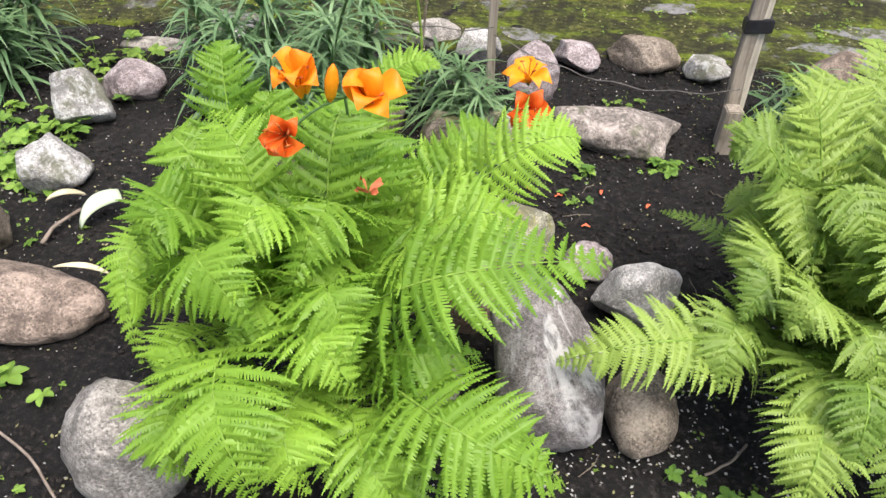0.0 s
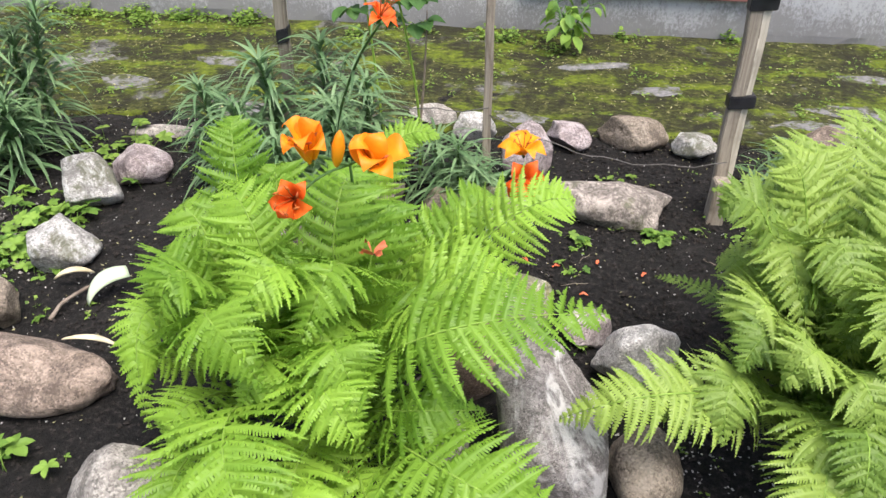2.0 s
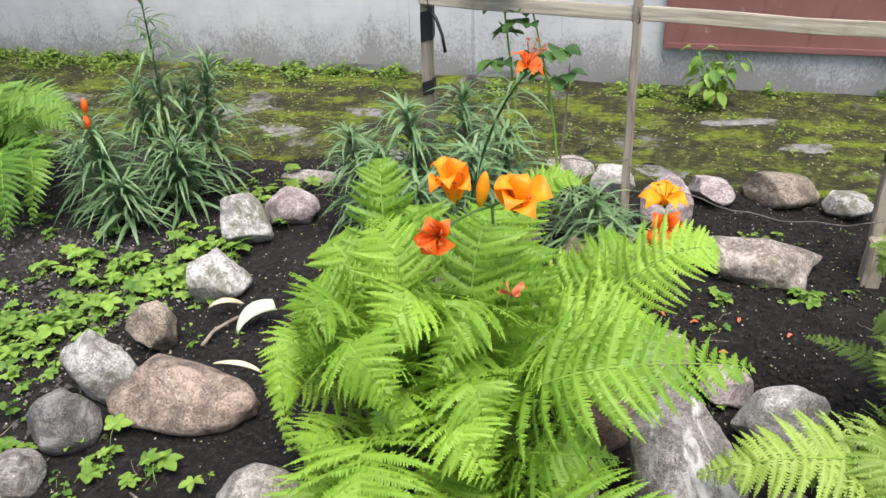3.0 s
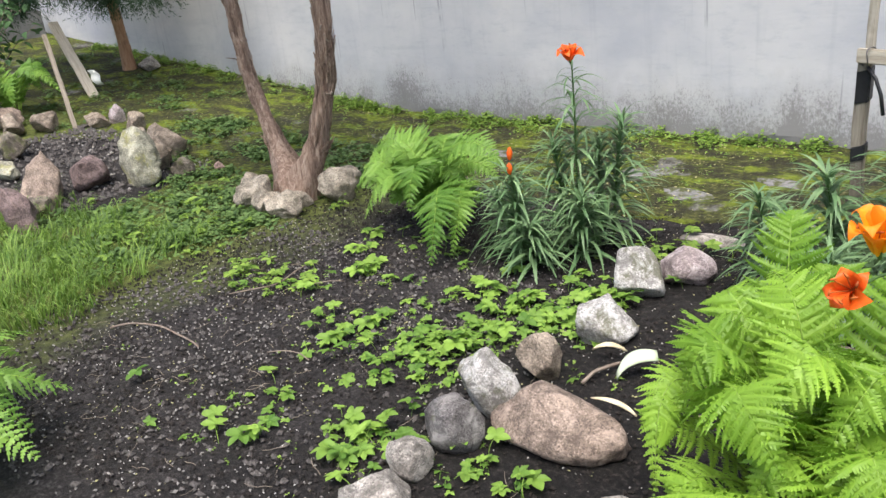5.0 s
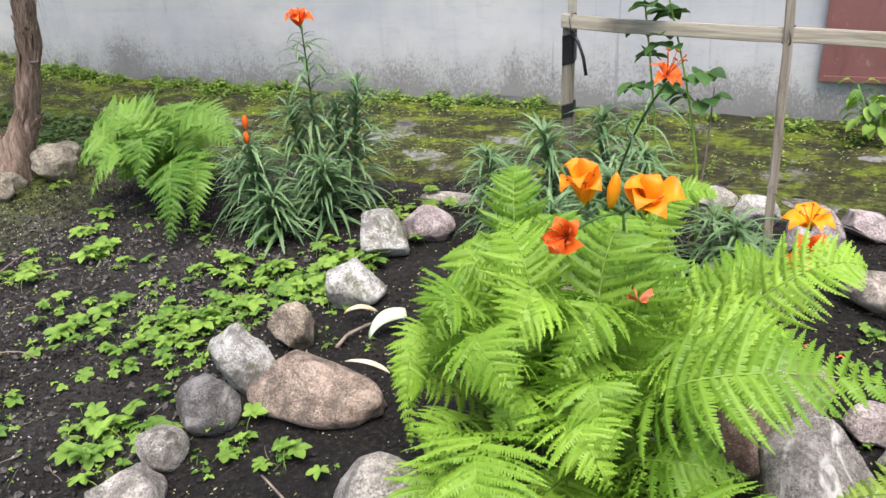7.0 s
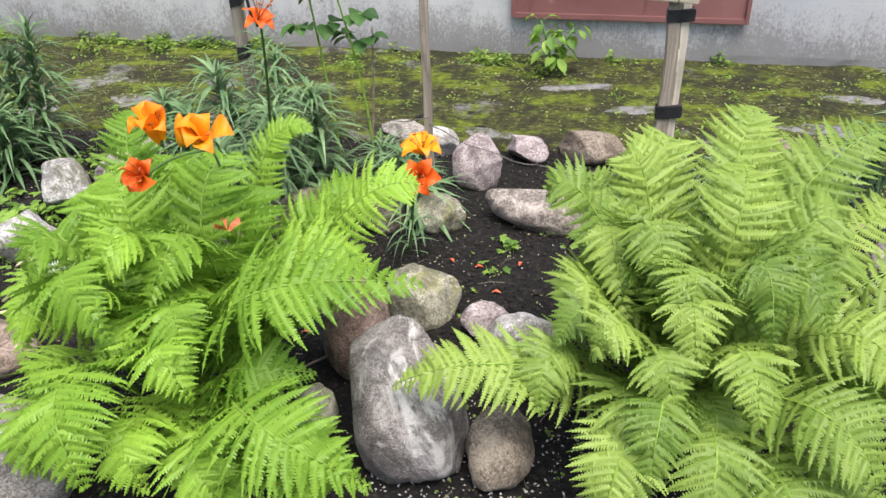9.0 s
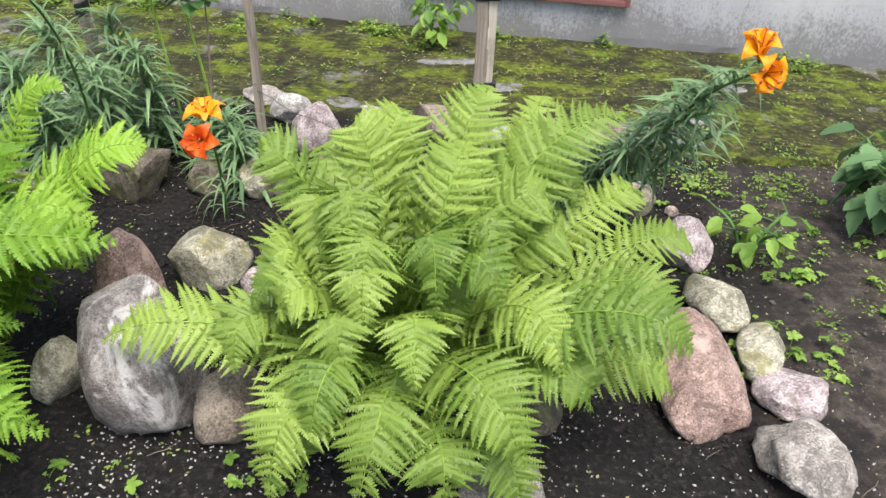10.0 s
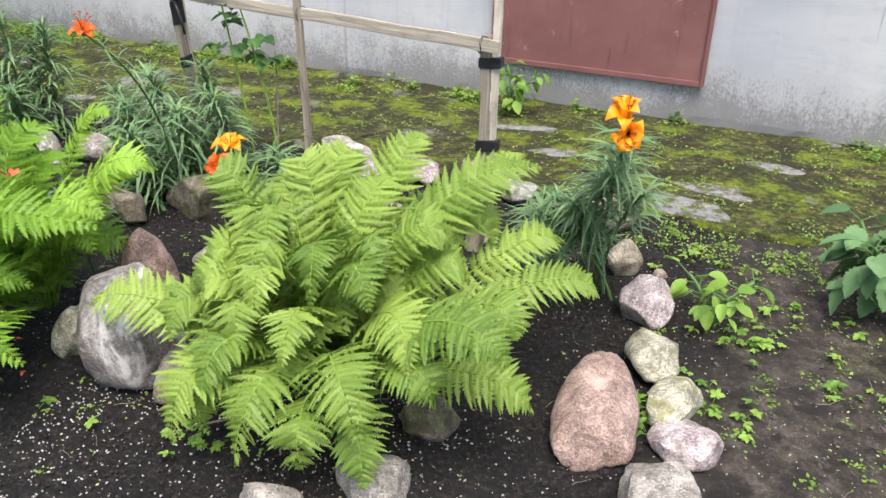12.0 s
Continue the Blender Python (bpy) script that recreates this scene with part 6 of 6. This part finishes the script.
def grass():
    rnd = random.Random(8)
    V, F = [], []
    for _ in range(15000):
        x = rnd.uniform(-5.2, -2.95)
        y = rnd.uniform(-0.4, 1.75)
        lim = -3.02 - 0.30 * max(0, y - 0.4) + 0.22 * noise.noise((x * 4, y * 4, 0))
        tuft = noise.noise((x * 6, y * 6, 3.0))
        if x > lim or (y > 1.35 and rnd.random() < 0.6) or tuft < rnd.uniform(-0.7, 0.1):
            continue
        h = max(0.03, rnd.uniform(0.05, 0.13) + 0.10 * tuft)
        a = 5.0 * noise.noise((x * 2.5, y * 2.5, 9.0)) + rnd.gauss(0, 0.8)
        d = Vector((math.cos(a), math.sin(a), 0))
        w = d.cross(Vector((0, 0, 1))) * rnd.uniform(0.0012, 0.0032)
        b = Vector((x, y, ground_z(x, y) - 0.005))
        lean = rnd.uniform(0.3, 1.3)
        m = b + Vector((0, 0, h * 0.55)) + d * h * 0.25 * lean
        m2 = b + Vector((0, 0, h * 0.85)) + d * h * 0.65 * lean
        t = b + Vector((0, 0, h * (1.0 - 0.35 * lean))) + d * h * 1.2 * lean
        o = len(V)
        V += [b - w, b + w, m + w, m - w, m2 + w * 0.7, m2 - w * 0.7, t]
        F += [(o, o + 1, o + 2, o + 3), (o + 3, o + 2, o + 4, o + 5), (o + 5, o + 4, o + 6)]
    tagged(put("grass", mesh_of("grass", V, F, GRASS)), "tufted bright green lawn grass", "grass", kind="stuff")


grass()


def litter(name, label, count, box, size, material, seed, flat=True, keep=None):
    rnd = random.Random(seed)
    V, F = [], []
    for _ in range(count):
        x, y = rnd.uniform(box[0], box[1]), rnd.uniform(box[2], box[3])
        if noise.noise((x * 2.2, y * 2.2, seed)) < rnd.uniform(-0.6, 0.35):
            continue
        z = (pave_z(x, y) if y > 3.0 else ground_z(x, y)) + 0.006
        s = size * rnd.uniform(0.5, 1.5)
        a = rnd.uniform(0, 6.28)
        d = Vector((math.cos(a), math.sin(a), rnd.uniform(-0.3, 0.3))) * s
        e = Vector((-math.sin(a), math.cos(a), rnd.uniform(-0.3, 0.3))) * s * 0.6
        c = Vector((x, y, z))
        o = len(V)
        if flat:
            V += [c - d, c + e, c + d, c - e, c + Vector((0, 0, s * 0.35))]
            F += [(o, o + 1, o + 4), (o + 1, o + 2, o + 4), (o + 2, o + 3, o + 4), (o + 3, o, o + 4)]
        else:
            up = Vector((0, 0, s * 0.8))
            V += [c - d, c + e, c + d, c - e, c + up, c - up]
            F += [(o, o + 1, o + 4), (o + 1, o + 2, o + 4), (o + 2, o + 3, o + 4), (o + 3, o, o + 4), (o + 1, o, o + 5), (o + 2, o + 1, o + 5), (o + 3, o + 2, o + 5), (o, o + 3, o + 5)]
    tagged(put(name, mesh_of(name, V, F, material, False)), label, name.replace("_", " "), kind="stuff")


litter("fallen_seeds", "pale yellow-green fallen seeds scattered on soil", 6500, (-3.3, 2.8, 0.4, 3.0), 0.0042, SEED, 5)
litter("moss_litter", "pale petals and seeds scattered on the moss", 4800, (-6, 3.2, 2.9, 4.2), 0.006, SEED, 6)
litter("soil_grit", "small pale grit in the soil", 6000, (-3.3, 2.8, 0.4, 3.0), 0.0030, GRIT, 7, False)
litter("loose_grit", "pale grit on the near soil", 4200, (0.2, 2.0, 0.45, 1.3), 0.0036, GRIT, 17, False)
litter("soil_crumbs", "dark soil crumbs on the beds", 30000, (-3.3, 1.75, 0.4, 3.0), 0.0065, CLOD, 8, False)

for i, (x, y, a) in enumerate([(0.33, 1.93, 20), (0.24, 1.98, -40), (0.40, 1.78, 5), (0.47, 1.95, 70), (-0.12, 1.52, 10), (-0.16, 1.05, 60), (0.02, 0.92, 110), (0.16, 1.72, 30), (0.6, 1.9, 50)]):
    v, f = petal_data(0.026, 0.010, 1.0, 0.12)
    tagged(put("fallen_petal", mesh_of("fallen_petal", v, f, PETAL_FALLEN), None, pose(x, y, ground_z(x, y) + 0.008, 0, 0, a)), "salmon red fallen lily petal on soil", "petal", "fallen petals")

# dry bulb leaves and twigs by the long boulder
for pts, r, lab in [([(-1.113, 1.689, 0.04), (-1.06, 1.70, 0.09), (-1.015, 1.733, 0.04)], 0.014, "curled dry cream leaf on soil"),
                    ([(-0.878, 1.30, 0.15), (-0.80, 1.31, 0.17), (-0.753, 1.312, 0.13)], 0.010, "dry cream leaf lying on boulder")]:
    q = bezier(pts[0], pts[1], pts[-1], 10)
    v, f = tube(q, [max(0.002, r * math.sin(math.pi * (0.08 + 0.84 * i / 10))) for i in range(11)], 8)
    v = [Vector((p[0], p[1], p[2])) for p in v]
    cen = q
    v = [Vector((p.x, p.y, cen[min(i // 8, 10)].z + (p.z - cen[min(i // 8, 10)].z) * 0.4)) for i, p in enumerate(v)]
    tagged(put("dry_leaf", mesh_of("dry_leaf", v, f, HUSK)), lab, "leaf", "dry leaves")


def bulb_leaf():
    """A broad pale leaf that has flopped over, curled along its length."""
    line = bezier((-0.985, 1.615, 0.02), (-0.965, 1.64, 0.11), (-0.895, 1.70, 0.08), 14)
    verts, faces = [], []
    for i, p in enumerate(line):
        w = 0.025 * math.sin(math.pi * (0.10 + 0.62 * i / 14)) ** 0.8
        for k in range(7):
            v = k / 6 * 2 - 1
            verts.append(p + Vector((0.55 * v * w, -0.75 * v * w, -0.35 * w * v * v - 0.35 * v * w)))
    for i in range(14):
        for k in range(6):
            o = i * 7 + k
            faces.append((o, o + 7, o + 8, o + 1))
    ob = tagged(put("dry_leaf", mesh_of("dry_leaf", verts, faces, BULB)), "broad pale green bulb leaf flopped on soil", "leaf", "dry leaves")
    ob.modifiers.new("thick", "SOLIDIFY").thickness = 0.002


BULB = plain("pale_bulb_leaf", (0.36, 0.45, 0.28), (0.62, 0.68, 0.52), 0.5, 12.0)
bulb_leaf()
litter("path_pebbles", "small grey pebbles trodden into the path", 420, (1.75, 3.2, 0.5, 2.8), 0.008, DRY_CLOD, 27, False)
litter("ring_crumbs", "dark crumbs and pale chips on the ringed bed", 1500, (-6.4, -4.7, 1.4, 2.7), 0.02, DRY_CLOD, 31, False)
litter("ring_chips", "pale chips on the ringed bed", 500, (-6.4, -4.7, 1.4, 2.7), 0.012, PALE_CRUMB, 32, False)
litter("bed_lumps", "grey dry clods on the open bed", 2600, (-3.2, -1.3, 0.3, 2.1), 0.011, DRY_CLOD, 28, False)
litter("bed_crumbs", "pale crumbs and chips on the open bed", 2400, (-3.2, -1.2, 0.3, 2.2), 0.0055, PALE_CRUMB, 29, False)


def dry_stems(name, label, count, box, seed):
    """Short bent dead stalks lying about, one piece of stuff."""
    rnd = random.Random(seed)
    parts = []
    for _ in range(count):
        x, y, u = rnd.uniform(box[0], box[1]), rnd.uniform(box[2], box[3]), rnd.uniform(0, 6.28)
        pts, step = [], rnd.uniform(0.008, 0.022)
        for k in range(5):
            pts.append(Vector((x, y, ground_z(x, y) + 0.006 + rnd.uniform(0, 0.008))))
            x, y, u = x + step * math.cos(u), y + step * math.sin(u), u + rnd.uniform(-0.35, 0.35)
        parts.append(tube(pts, [rnd.uniform(0.0006, 0.0012)] * 5, 4))
    tagged(put(name, mesh_of(name, *join(parts), HUSK_DARK)), label, "dry stems", kind="stuff")


dry_stems("dry_stems", "short dead stalks lying on the open bed", 170, (-3.0, -1.2, 0.5, 2.2), 41)
dry_stems("dry_stalks", "short dead stalks lying between the stones", 90, (-1.2, 2.7, 0.5, 2.8), 42)


def crooked(points, seed, amount=0.02):
    """A twig's line with small kinks."""
    rnd = random.Random(seed)
    out = []
    for i in range(len(points) - 1):
        for k in range(5):
            s = k / 5
            x = points[i][0] * (1 - s) + points[i + 1][0] * s + rnd.uniform(-amount, amount) * 0.5
            y = points[i][1] * (1 - s) + points[i + 1][1] * s + rnd.uniform(-amount, amount) * 0.5
            out.append(Vector((x, y, ground_z(x, y) + 0.012 + 0.016 * math.sin(math.pi * (i + s) / (len(points) - 1)))))
    out.append(Vector((*points[-1], ground_z(*points[-1]) + 0.01)))
    for _ in range(2):
        out = [out[0]] + [(out[i - 1] + out[i] * 2 + out[i + 1]) / 4 for i in range(1, len(out) - 1)] + [out[-1]]
    return out


for i, (pts, r) in enumerate([([(-2.849, 0.933), (-2.80, 1.006), (-2.644, 1.053), (-2.397, 1.049)], 0.0038), ([(-2.678, 1.384), (-2.542, 1.533), (-2.658, 1.801)], 0.003), ([(-2.12, 1.14), (-2.02, 1.19), (-1.932, 1.193)], 0.0022),
                              ([(-1.054, 1.534), (-1.04, 1.62), (-1.0, 1.70)], 0.006), ([(-2.5, 1.55), (-2.38, 1.62), (-2.33, 1.72)], 0.002), ([(-0.62, 0.72), (-0.76, 0.87), (-0.95, 0.98)], 0.0035), ([(-0.12, 0.83), (-0.10, 0.76), (-0.05, 0.70)], 0.004), ([(0.62, 0.98), (0.68, 1.0), (0.72, 1.06)], 0.003), ([(-0.05, 1.35), (0.02, 1.44), (0.12, 1.50)], 0.004)]):
    strand("twig", crooked(pts, i), r, TWIG, "dry crooked brown twig lying on the soil", "twig")
